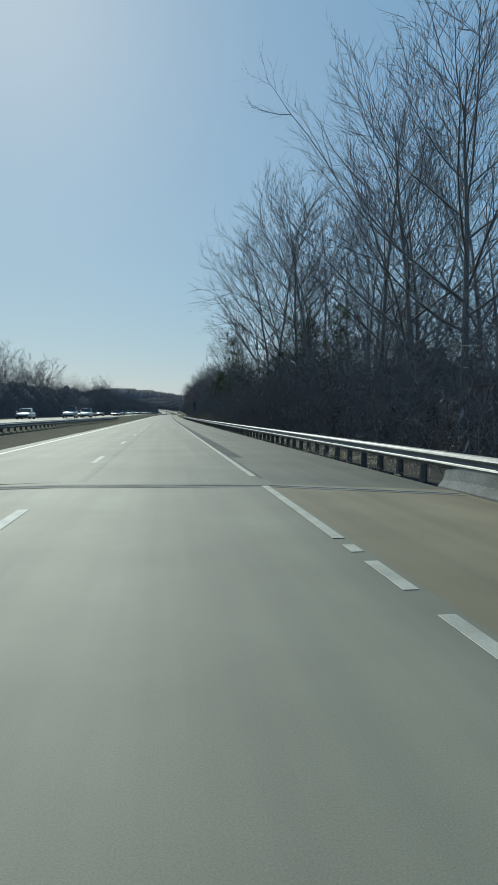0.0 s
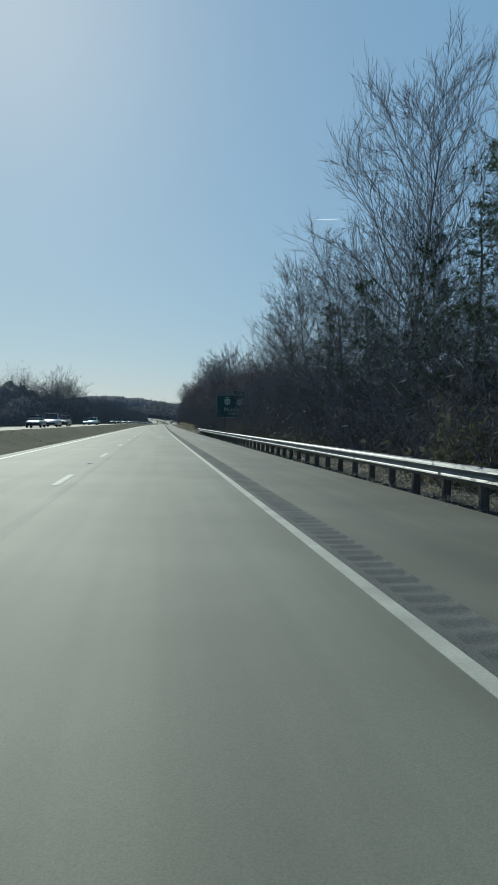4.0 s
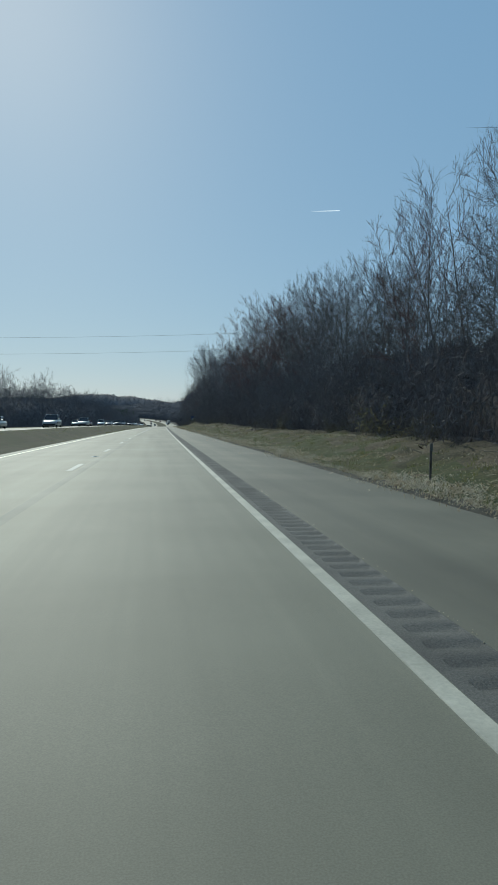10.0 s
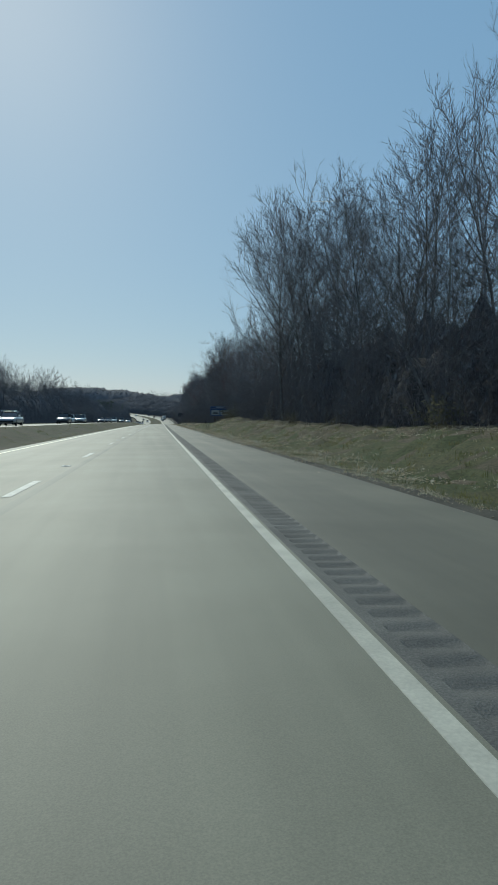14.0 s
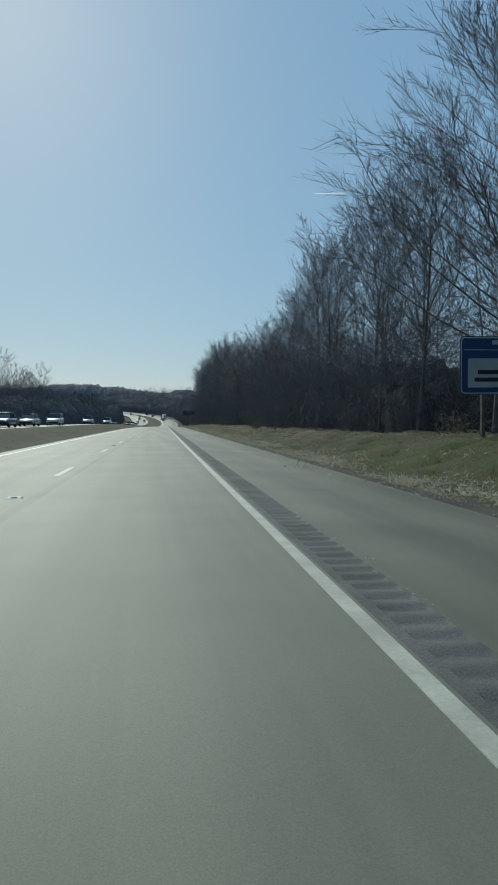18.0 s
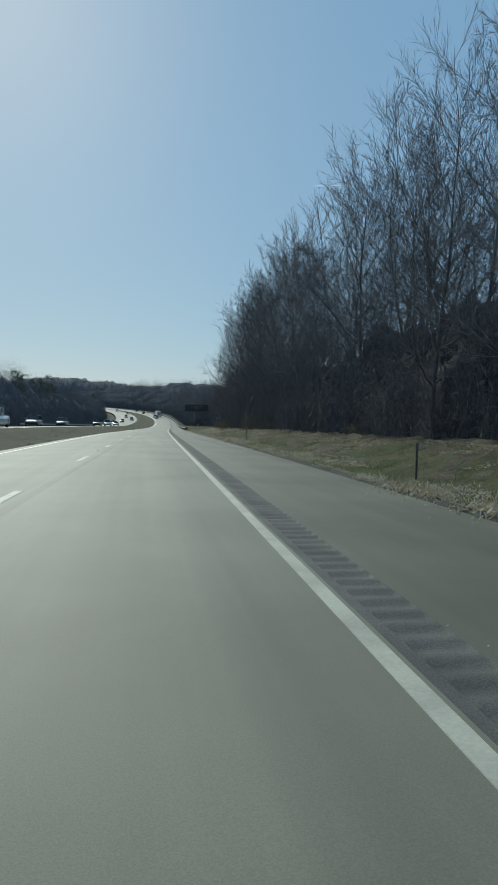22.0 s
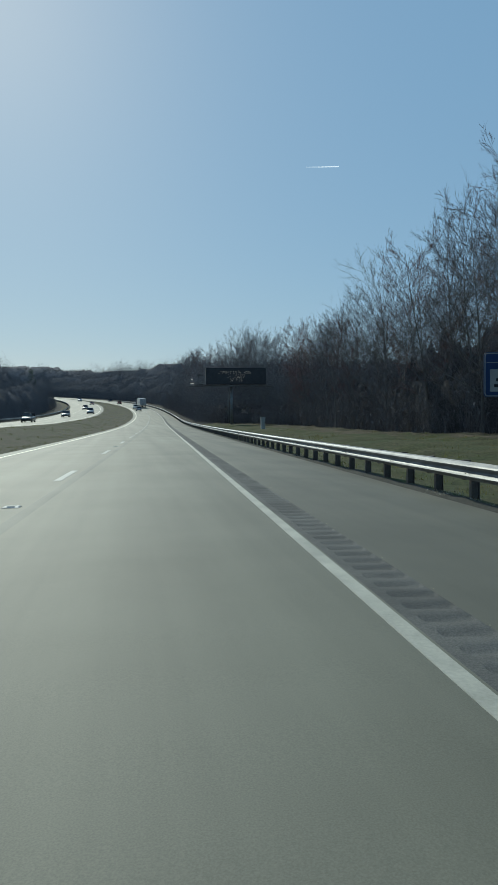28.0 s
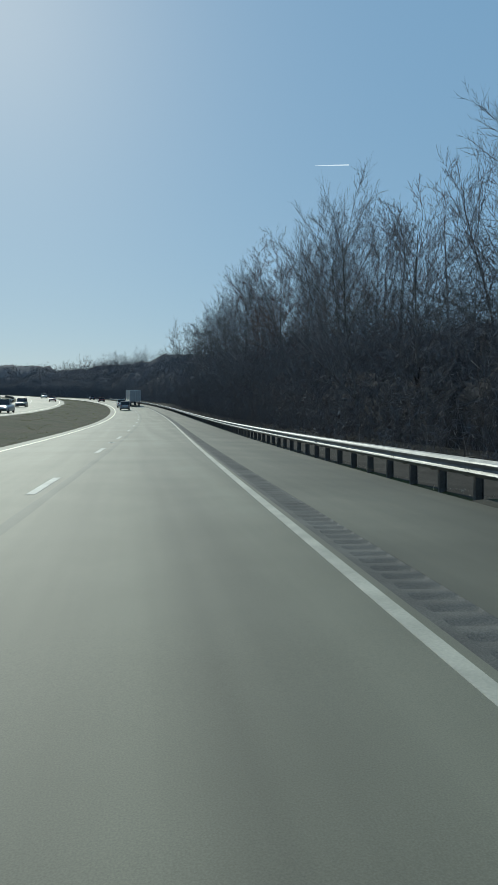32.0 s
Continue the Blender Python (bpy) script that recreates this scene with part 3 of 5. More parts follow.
bmesh.ops.recalc_face_normals(bm, faces=bm.faces[:])
part("wall", bm_mesh("wall", bm, CONCRETE), par)
part("end_cap", box("end_cap", 0.34, 1.1, 0.12, CONCRETE, (0.14, 8.4, 0.803), 0.015), par)


# ---- trees ----
def tube(path, radii, sides, out_v, out_f):
    """Adds a tapering tube along a path to lists of places and triangles."""
    base = len(out_v)
    n = len(path)
    up = Vector((0.31, 0.17, 0.93))
    for i in range(n):
        d = (path[min(i + 1, n - 1)] - path[max(i - 1, 0)])
        d = d.normalized() if d.length > 1e-6 else Vector((0, 0, 1))
        a = d.cross(up)
        a = a.normalized() if a.length > 0.05 else d.cross(Vector((1, 0, 0))).normalized()
        b = d.cross(a)
        for k in range(sides):
            w = 2 * math.pi * k / sides
            out_v.append(path[i] + (a * math.cos(w) + b * math.sin(w)) * radii[i])
    for i in range(n - 1):
        for k in range(sides):
            k2 = (k + 1) % sides
            p, q = base + i * sides, base + (i + 1) * sides
            out_f.append((p + k, p + k2, q + k2))
            out_f.append((p + k, q + k2, q + k))


def bent(r, start, way, length, pieces, wander, lift):
    """A wandering path; lift bends it towards the light."""
    pts, d, p = [start.copy()], way.normalized(), start.copy()
    for i in range(pieces):
        d = (d + Vector((r.gauss(0, wander), r.gauss(0, wander), r.gauss(0, wander) + lift))).normalized()
        p = p + d * (length / pieces)
        pts.append(p.copy())
    return pts


def along(path, f):
    x = f * (len(path) - 1)
    i = min(int(x), len(path) - 2)
    return path[i].lerp(path[i + 1], x - i), (path[i + 1] - path[i]).normalized()


def off(r, d, angle):
    """A way that leaves d at about that angle."""
    a = d.cross(Vector((r.gauss(0, 1), r.gauss(0, 1), r.gauss(0, 1)))).normalized()
    return (d * math.cos(angle) + a * math.sin(angle)).normalized()


def sliver(p, e, w, r, out_v, out_f):
    """The finest twigs: one narrow face each."""
    a = e.cross(Vector((r.gauss(0, 1), r.gauss(0, 1), r.gauss(0, 1))))
    a = a.normalized() * w if a.length > 1e-5 else Vector((w, 0, 0))
    i = len(out_v)
    out_v.extend([p + a, p - a, p + e])
    out_f.append((i, i + 1, i + 2))


def bare_tree(seed, height, spread, limbs, low, subs, shoots, twigs, stems=1, thin=1.0, fine=1.0):
    """Places and triangles of trunk with limbs, and of the fine crown: spreading limbs that sweep up, branches on both sides, and twigs all round."""
    r = random.Random(seed)
    tv, tf, cv, cf = [], [], [], []
    for st in range(stems):
        lean = Vector((r.gauss(0, 0.05 + 0.16 * (stems > 1)), r.gauss(0, 0.05 + 0.16 * (stems > 1)), 1))
        h = height * (r.uniform(0.80, 0.92))
        r0 = height * 0.0078 * thin * (0.72 if stems > 1 else 1)
        trunk = bent(r, Vector((r.gauss(0, 0.25) * (stems > 1), r.gauss(0, 0.25) * (stems > 1), -0.4)), lean, h, 9, 0.04, 0.04)
        tube(trunk, [r0 * (1.35 if i == 0 else 1) * (1 - 0.92 * i / 9) + 0.006 for i in range(10)], 5, tv, tf)
        turn = r.uniform(0, 6.3)
        for i in range(limbs):
            f = low + (0.99 - low) * ((i + r.random()) / limbs)
            p, d = along(trunk, f)
            q = (f - low) / (1 - low)
            turn += 2.4 + r.gauss(0, 0.4)
            tilt = radians(r.uniform(38, 68) * (1.08 - 0.5 * q))
            way = Vector((math.cos(turn) * math.sin(tilt), math.sin(turn) * math.sin(tilt), math.cos(tilt)))
            reach = height * spread * (0.42 + 0.85 * math.sin(math.pi * min(1, 0.25 + 0.6 * q)) - 0.22 * q) * r.uniform(0.75, 1.2)
            limb = bent(r, p, way, reach, 6, 0.08, 0.06)
            lr = max(0.014, r0 * 0.38 * (1.2 - f))
            tube(limb, [lr * (1 - 0.8 * k / 6) + 0.005 for k in range(7)], 4, tv, tf)
            for j in range(subs):
                u = 0.16 + 0.84 * (j + r.random()) / subs
                p2, d2 = along(limb, u)
                l2 = reach * r.uniform(0.34, 0.60) * (1.15 - 0.5 * u)
                br = bent(r, p2, off(r, d2, radians(r.uniform(20, 50))), l2, 3, 0.09, 0.07)
                tube(br, [lr * 0.36 * (1 - 0.24 * k) + 0.005 for k in range(4)], 3, cv, cf)
                for k in range(shoots):
                    p3, d3 = along(br, 0.12 + 0.88 * (k + r.random()) / shoots)
                    l3 = l2 * r.uniform(0.28, 0.56)
                    e = off(r, d3, radians(r.uniform(16, 46))) * l3 + Vector((0, 0, 0.14 * l3))
                    sliver(p3, e, 0.0085 * fine, r, cv, cf)
                    for w in range(twigs):
                        x = 0.12 + 0.85 * (w + r.random()) / twigs
                        sliver(p3 + e * x, off(r, e.normalized(), radians(r.uniform(14, 42))) * l3 * r.uniform(0.3, 0.75) + Vector((0, 0, 0.06 * l3)), 0.0062 * fine, r, cv, cf)
    return np.array(tv), np.array(tf), np.array(cv), np.array(cf)


def pine_tree(seed, height, spread, whorls, low):
    """A pine: trunk, drooping limbs, tufts of needles as many narrow blades."""
    r = random.Random(seed)
    tv, tf, cv, cf = [], [], [], []
    trunk = bent(r, Vector((0, 0, -0.3)), Vector((0, 0, 1)), height, 8, 0.025, 0.1)
    tube(trunk, [height * 0.013 * (1 - 0.92 * i / 8) + 0.01 for i in range(9)], 6, tv, tf)
    for w in range(whorls):
        f = low + (0.985 - low) * w / whorls
        for k in range(r.randint(3, 5)):
            p, d = along(trunk, min(0.99, f + r.uniform(-0.01, 0.01)))
            reach = height * spread * (1.12 - f if low < 0.3 else 0.16 + 0.5 * math.sin(math.pi * min(1.0, 0.18 + 0.78 * w / whorls))) * r.uniform(0.6, 1.2)
            limb = bent(r, p, off(r, d, radians(r.uniform(68, 95))), reach, 4, 0.1, 0.1)
            tube(limb, [0.05 * (1.1 - f) * (1 - 0.2 * i) + 0.008 for i in range(5)], 3, tv, tf)
            for c in range(int(8 + 11 * (1.1 - f))):
                q, dd = along(limb, r.uniform(0.3, 1.0))
                q = q + Vector((r.gauss(0, 0.2), r.gauss(0, 0.2), r.gauss(0.05, 0.14)))
                for b in range(20):
                    e = Vector((r.gauss(0, 1), r.gauss(0, 1), r.gauss(0.5, 0.8))).normalized() * r.uniform(0.14, 0.36)
                    side = e.cross(Vector((r.gauss(0, 1), r.gauss(0, 1), 1))).normalized() * 0.011
                    i0 = len(cv)
                    cv.extend([q + side, q - side, q + e])
                    cf.append((i0, i0 + 1, i0 + 2))
    return np.array(tv), np.array(tf), np.array(cv), np.array(cf)


def thicket(seed, height, width, stems, shoots, leaves, size=1.0):
    """Brush: arching stems, a tangle of thin shoots and a few clinging dead leaves, in one mesh."""
    r = random.Random(seed)
    v, f = [], []
    for i in range(stems):
        st = bent(r, Vector((r.gauss(0, width * 0.34), r.gauss(0, width * 0.34), -0.2)), Vector((r.gauss(0, 0.3), r.gauss(0, 0.3), 1)), height * r.uniform(0.45, 1.05), 3, 0.2, 0.02)
        tube(st, [0.017 * size, 0.013 * size, 0.009 * size, 0.004], 3, v, f)
        for j in range(shoots):
            p, d = along(st, r.uniform(0.02, 1))
            p = p + Vector((r.gauss(0, 0.22), r.gauss(0, 0.22), r.gauss(0, 0.2))) * size
            sliver(p, off(r, d, radians(r.uniform(15, 85))) * height * r.uniform(0.06, 0.2), r.uniform(0.006, 0.013) * size, r, v, f)
        for j in range(leaves):
            p, d = along(st, r.uniform(0.03, 0.75) ** 0.8)
            p = p + Vector((r.gauss(0, 0.3), r.gauss(0, 0.3), r.gauss(0, 0.25))) * size
            e = Vector((r.gauss(0, 1), r.gauss(0, 1), r.gauss(0, 1))).normalized() * r.uniform(0.08, 0.2) * size
            q = e.cross(Vector((r.gauss(0, 1), r.gauss(0, 1), r.gauss(0, 1)))).normalized() * r.uniform(0.03, 0.08) * size
            i0 = len(v)
            v.extend([p - e, p + q, p + e, p - q])
            f.extend([(i0, i0 + 1, i0 + 2), (i0, i0 + 2, i0 + 3)])
    return np.array(v), np.array(f)


def bulk(pieces, places):
    """Many turned and scaled copies as places and triangles. places: s, offset, sink, turn, scale, height scale, which piece."""
    vs, fs, base = [], [], 0
    for s, l, dz, turn, k, kz, w in places:
        v, f = pieces[int(w)]
        c, q = math.cos(turn), math.sin(turn)
        p = world_of(s, l, float(relief(s, l)) + dz)
        vs.append(np.stack([(v[:, 0] * c - v[:, 1] * q) * k, (v[:, 0] * q + v[:, 1] * c) * k, v[:, 2] * kz], 1) + p)
        fs.append(f + base)
        base += len(v)
    return np.concatenate(vs), np.concatenate(fs)


def scatter(name, pieces, places, mat):
    v, f = bulk(pieces, places)
    return array_mesh(name, v, f, mat)


# crown height of the woods at stations along the road
TOP_S = [15, 27, 39, 51, 63, 75, 87, 99, 111, 123, 135, 147, 171, 190, 207, 219, 231, 255, 267, 279, 291, 303, 315, 327, 339, 351, 375, 387, 399, 411, 423, 435, 447, 471, 483, 495, 507, 518, 530, 541, 556, 567, 579, 591, 603, 615, 627, 639, 651, 663, 675, 699, 723, 735, 747, 771, 795, 807, 831, 843, 855, 867, 879, 903, 939, 951, 963, 987, 999, 1011, 1023, 1035, 1047, 1059, 1071, 1083, 1119]
TOP_H = [14.5, 17.2, 18.3, 24.5, 20.9, 22.4, 17, 10.4, 10, 9.2, 10.5, 11.5, 13.5, 12, 9.3, 10.1, 10.9, 10.7, 12.4, 13.8, 14.9, 17, 19.5, 21.3, 18, 14.8, 14.6, 14.5, 16.1, 18.8, 20, 18, 16.2, 16.4, 18.2, 21, 22.7, 22.5, 18, 15.5, 15.5, 16, 15, 16.5, 18.3, 18.6, 18.5, 18.8, 19.2, 15.6, 14.9, 16, 17.4, 19, 20.2, 21.5, 23, 23.6, 22.8, 21.5, 13.8, 14.5, 17.5, 17.4, 16.8, 16.5, 13.6, 15.5, 13, 11.8, 13, 16.3, 15, 13.8, 15, 19, 19.5]


def crown_top(s):
    return float(np.interp(s, TOP_S, TOP_H))


KINDS = []
for i, (spread, limbs, low, subs, shoots, twigs, stems, red) in enumerate(((0.28, 23, 0.22, 7, 7, 6, 1, 0), (0.25, 23, 0.26, 7, 7, 6, 1, 0), (0.26, 13, 0.20, 7, 7, 6, 2, 0), (0.23, 24, 0.30, 7, 7, 6, 1, 0), (0.33, 24, 0.16, 7, 7, 6, 1, 0), (0.24, 9, 0.20, 7, 7, 6, 3, 1), (0.34, 32, 0.18, 8, 8, 7, 1, 0), (0.38, 17, 0.24, 7, 6, 5, 1, 0), (0.30, 19, 0.28, 7, 6, 5, 1, 0))):
    tv, tf, cv, cf = bare_tree(40 + i, 20.0, spread, limbs, low, subs, shoots, twigs, stems, 1.4 if i > 6 else 1.0, 1.35)
    lv, lf, mv, mf = bare_tree(60 + i, 20.0, spread, limbs, low, subs - 2, shoots - 1, twigs - 1, stems, 1.3 if i > 6 else 1.0, 1.6)
    KINDS.append((array_mesh("trunk", tv, tf, BARK), array_mesh("crown", cv, cf, REDTWIG if red else TWIG), red, array_mesh("trunk", lv, lf, BARK), array_mesh("crown", mv, mf, REDTWIG if red else TWIG)))
PINES = []
for i, (spread, whorls, low) in enumerate(((0.34, 12, 0.40), (0.34, 18, 0.08), (0.27, 20, 0.05))):
    tv, tf, cv, cf = pine_tree(80 + i, 14.0, spread, whorls, low)
    PINES.append((array_mesh("trunk", tv, tf, BARK), array_mesh("crown", cv, cf, NEEDLE)))
WORDS = ("tall bare deciduous tree with fine grey twigs", "slender bare forest tree with high branches", "bare twin-stemmed tree with ascending limbs", "straight bare pole-like tree in the wood", "broad bare tree with spreading low limbs", "bare multi-stemmed maple with reddish buds", "rounded bare tree with a dense crown of fine twigs", "large open bare tree with long spreading limbs", "tall open bare tree with curving limbs")


def plant(kind, s, l, h, turn, second=False, girth=None):
    trunk, crown, red, trunk2, crown2 = KINDS[kind]
    if second:
        trunk, crown = trunk2, crown2
    t = empty("bare_tree", spot(s, l, None, turn) @ Matrix.Diagonal((h / 20 * (girth or rng.uniform(0.9, 1.12)),) * 2 + (h / 20, 1)), WORDS[kind], "tree", "roadside trees")
    part("trunk", trunk, t), part("crown", crown, t, None, "reddish budding twigs" if red else "bare branching crown")


def plant_pine(kind, s, l, h, turn=0.0):
    t = empty("pine_tree", spot(s, l, None, turn) @ Matrix.Diagonal((h / 14, h / 14, h / 14, 1)), "dark green pine with tufted needles", "tree", "roadside pines")
    part("trunk", PINES[kind][0], t), part("crown", PINES[kind][1], t, None, "tufts of green needles")


# front of the wood, tree by tree
s = 16.0
while s < 1175:
    edge = float(wood_edge(s))
    for row in range(2):
        ss = s + rng.uniform(-1.6, 1.6) + row * 2.6
        l = edge + (2.2, 5.6, 9.6)[row] + rng.uniform(0, 2.6) + (1.2 if ss < 90 else 0)
        h = crown_top(ss) * (l - 0.4) / (edge + 2.1) * rng.uniform(0.83, 1.02) - float(relief(ss, l))
        h = min(h, crown_top(ss) * 1.12) * 0.95
        if 112 < ss < 150 and row == 0:
            continue
        k = rng.choice((5, 5, 1, 3) if 380 < ss < 440 else (1, 3, 3, 1, 0, 2) if crown_top(ss) > 20.5 else (0, 1, 2, 3, 3, 4, 5, 1))
        turn, girth = rng.uniform(0, 360), rng.uniform(0.9, 1.12)
        if ss > 97:
            plant(k, ss, l, max(h, 6.0), turn, row > 0, girth)
    s += rng.uniform(7.0, 9.0) if s < 1060 else rng.uniform(9, 11)
# the open crowns before the pines
for k, s, l, h, turn in ((8, 24, 10.8, 17, 20), (7, 33, 12.0, 18, 140), (8, 43, 13.5, 20, 250), (7, 54, 11.8, 20, 80), (8, 65.7, 12.8, 21.5, 200), (7, 73, 11.8, 21.5, 300), (8, 80, 16.5, 19, 10), (7, 87.6, 13.5, 23, 120), (8, 60, 17.5, 20, 330), (8, 47, 18, 20, 60), (8, 95, 18.5, 14, 180), (8, 36, 17.5, 18, 90)):
    plant(k, s, l, h, turn, False, 1.0)
# pines behind the rail, and single trees that stand out
for k, s, l, h in ((1, 119, 11.5, 9.5), (1, 127, 12.0, 10.0), (2, 134, 12.5, 10.5), (1, 141, 12.0, 10.5), (2, 112, 11.0, 8.5), (1, 104, 12.5, 9.5), (2, 56, 11.5, 10), (1, 44, 11, 9), (2, 171, 11.5, 10), (0, 148, 13, 11.5), (0, 73, 14, 12), (2, 186, 12, 9), (0, 136, 14.5, 12), (1, 108, 12, 8), (1, 123, 12.8, 9.0), (2, 131, 13.8, 9.5), (1, 82, 10.2, 7.5), (2, 88, 10.6, 6.5), (1, 64, 10.2, 8), (2, 94, 10.8, 7), (1, 76, 10.5, 7), (1, 146, 12.2, 11)):
    plant_pine(k, s, l, h, rng.uniform(0, 360))
for k, s, l, h, turn in ((0, 121.5, 14.0, 15.6, 40), (1, 133, 11.2, 9, 20), (1, 138, 11.4, 9.8, 75), (1, 145, 13.5, 11, 140), (1, 150, 11.5, 10, 200), (1, 156, 12.6, 10.6, 260), (1, 163, 12.0, 10, 310)):
    plant_pine(k, s, l, h, turn)
for k, s, h in ((1, 908, 15.5), (2, 921, 17), (1, 930, 16), (2, 948, 17.5), (1, 962, 15), (2, 1185, 17), (1, 893, 16), (0, 915, 18), (1, 936, 17), (0, 942, 18.5), (1, 955, 16.5), (0, 971, 17), (1, 984, 15.5), (0, 1002, 16.5)):
    plant_pine(k, s, float(opp_in(s)) - 24 - 4 * rng.random(), h, rng.uniform(0, 360))
plant(4, 237, 18.6, 16.8, 0), plant(1, 322, 14.5, 18, 60), plant(6, 512, 14.5, 20.0, 200), plant(0, 514, 13.0, 23.0, 10), plant(6, 605, 15.5, 19.5, 90), plant(6, 165, 14.7, 21.0, 30), plant(4, 1036, 17.6, 17.6, 40), plant(6, 1039, 20.0, 18.4, 100), plant(6, 1033, 22.0, 16.5, 10), plant(4, 1030, 15.8, 15.5, 170), plant(5, 989, 20.8, 15.5, 0), plant(5, 995, 22.0, 14.5, 120), plant(5, 1001, 23.5, 13.8, 240), plant(5, 992, 24.5, 16.5, 60), plant(0, 1050, 19.5, 18, 250)

# deeper rows, undergrowth and the farther woods, as masses
LIGHT = []
for i, (spread, limbs, low, subs, shoots) in enumerate(((0.22, 8, 0.35, 4, 3), (0.17, 8, 0.45, 4, 3), (0.26, 8, 0.3, 4, 3))):
    tv, tf, cv, cf = bare_tree(120 + i, 18.0, spread, limbs, low, subs, shoots, 1, 1, 1.1, 1.6)
    LIGHT.append((np.concatenate([tv, cv]), np.concatenate([tf, cf + len(tv)])))
FARTREE = []
for i in range(5):
    tv, tf, cv, cf = bare_tree(140 + i, 18.0, 0.36 + 0.02 * i, 11, 0.12, 4, 5, 5, 1, 1.2, 3.1)
    FARTREE.append((np.concatenate([tv, cv]), np.concatenate([tf, cf + len(tv)])))
BUSHES = [thicket(160 + i, 4.8, 3.2, 14, 64, 4, 0.85) for i in range(4)]

rows = []
s = 16.0
while s < 1200:
    e = float(wood_edge(s))
    for d in (10, 15):
        l = e + d + rng.uniform(-2.5, 2.5)
        h = crown_top(s) * min(1.12, (l - 0.4) / (e + 2.1) * 0.75) * rng.uniform(0.72, 1.0)
        rows.append((s + rng.uniform(-3, 3), l, 0, rng.uniform(0, 6.3), h / 18, h / 18, rng.randrange(3)))
    s += 8.5
tagged(new("woodland", scatter("woodland", LIGHT, rows, TWIG)), "bare leafless woodland behind the roadside trees", "woods", kind="stuff")

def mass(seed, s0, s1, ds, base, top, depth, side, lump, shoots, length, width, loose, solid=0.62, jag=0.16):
    """A dense tangle along the road: a cloud of shoots and twig ends before and over a low heart that stops the light,
    its colour darkened for inner shade.
    """
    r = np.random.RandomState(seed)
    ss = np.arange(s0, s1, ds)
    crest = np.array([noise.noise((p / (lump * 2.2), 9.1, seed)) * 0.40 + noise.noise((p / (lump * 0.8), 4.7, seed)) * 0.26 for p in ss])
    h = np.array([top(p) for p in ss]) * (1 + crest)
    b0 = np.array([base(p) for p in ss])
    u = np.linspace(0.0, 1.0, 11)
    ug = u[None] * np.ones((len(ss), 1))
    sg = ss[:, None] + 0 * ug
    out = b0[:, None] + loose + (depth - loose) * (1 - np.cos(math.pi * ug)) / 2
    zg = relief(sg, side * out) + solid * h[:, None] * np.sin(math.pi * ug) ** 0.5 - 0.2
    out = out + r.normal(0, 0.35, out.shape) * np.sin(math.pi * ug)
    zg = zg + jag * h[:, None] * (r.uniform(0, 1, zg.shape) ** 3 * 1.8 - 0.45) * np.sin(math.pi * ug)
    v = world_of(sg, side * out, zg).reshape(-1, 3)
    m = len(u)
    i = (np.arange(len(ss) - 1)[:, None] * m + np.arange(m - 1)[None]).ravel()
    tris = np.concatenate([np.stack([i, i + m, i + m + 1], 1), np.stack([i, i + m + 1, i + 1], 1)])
    k = int(shoots * (s1 - s0))
    ps = r.uniform(s0, s1, k)
    hh, bb = np.interp(ps, ss, h), np.interp(ps, ss, b0)
    f = r.uniform(0, 1, k) ** 0.85
    f = np.where(r.uniform(0, 1, k) < 0.16, r.uniform(0.75, 1.16 if solid < 0.5 else 1.0, k), f)
    lean = f ** 1.6 * depth * 0.55
    po = bb + lean + np.abs(r.normal(0, 1, k)) * loose * 0.55
    po = np.where(f > 0.8, bb + r.uniform(0.1, 0.9, k) * depth, po)
    pz = hh * f * r.uniform(0.78, 1.06, k) * np.where(f > 0.8, np.sin(math.pi * np.clip((po - bb) / depth, 0.12, 0.88)) ** 0.4, 1.0)
    p = world_of(ps, side * po, relief(ps, side * po) + pz - 0.1)
    e = r.normal(0, 0.6, (k, 3)) + np.array([0, 0, 0.45])
    e *= (length * r.uniform(0.3, 1.0, k))[:, None] / np.linalg.norm(e, axis=1)[:, None]
    q = np.cross(e, r.normal(0, 1, (k, 3)))
    q *= (width * r.uniform(0.35, 1.0, k))[:, None] / (np.linalg.norm(q, axis=1)[:, None] + 1e-6)
    tv = np.stack([p - q, p + q, p + e], 1).reshape(-1, 3)
    tt = np.arange(3 * k).reshape(-1, 3) + len(v)
    return np.concatenate([v, tv]), np.concatenate([tris, tt]), len(tris)


def joined(name, pieces, mat, heart_mat=SHADEHEART):
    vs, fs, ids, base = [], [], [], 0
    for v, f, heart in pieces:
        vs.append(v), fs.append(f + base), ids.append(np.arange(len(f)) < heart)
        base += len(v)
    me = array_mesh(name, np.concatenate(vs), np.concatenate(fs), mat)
    # heart faces take the tone with shade in it
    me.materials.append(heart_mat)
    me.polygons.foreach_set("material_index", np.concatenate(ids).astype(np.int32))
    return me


def low_top(s):
    return crown_top(s) * np.interp(s, [0, 80, 110, 190, 213, 225, 262, 300, 400, 440, 500, 560, 680, 700, 780, 810, 850, 890, 945, 990, 1006, 1030, 1046, 1060, 1090, 1200], [0.42, 0.36, 0.66, 0.62, 0.76, 0.92, 0.84, 0.48, 0.54, 0.56, 0.52, 0.38, 0.44, 0.58, 0.56, 0.58, 0.62, 0.74, 0.78, 0.9, 0.72, 0.55, 0.6, 0.68, 0.58, 0.42])


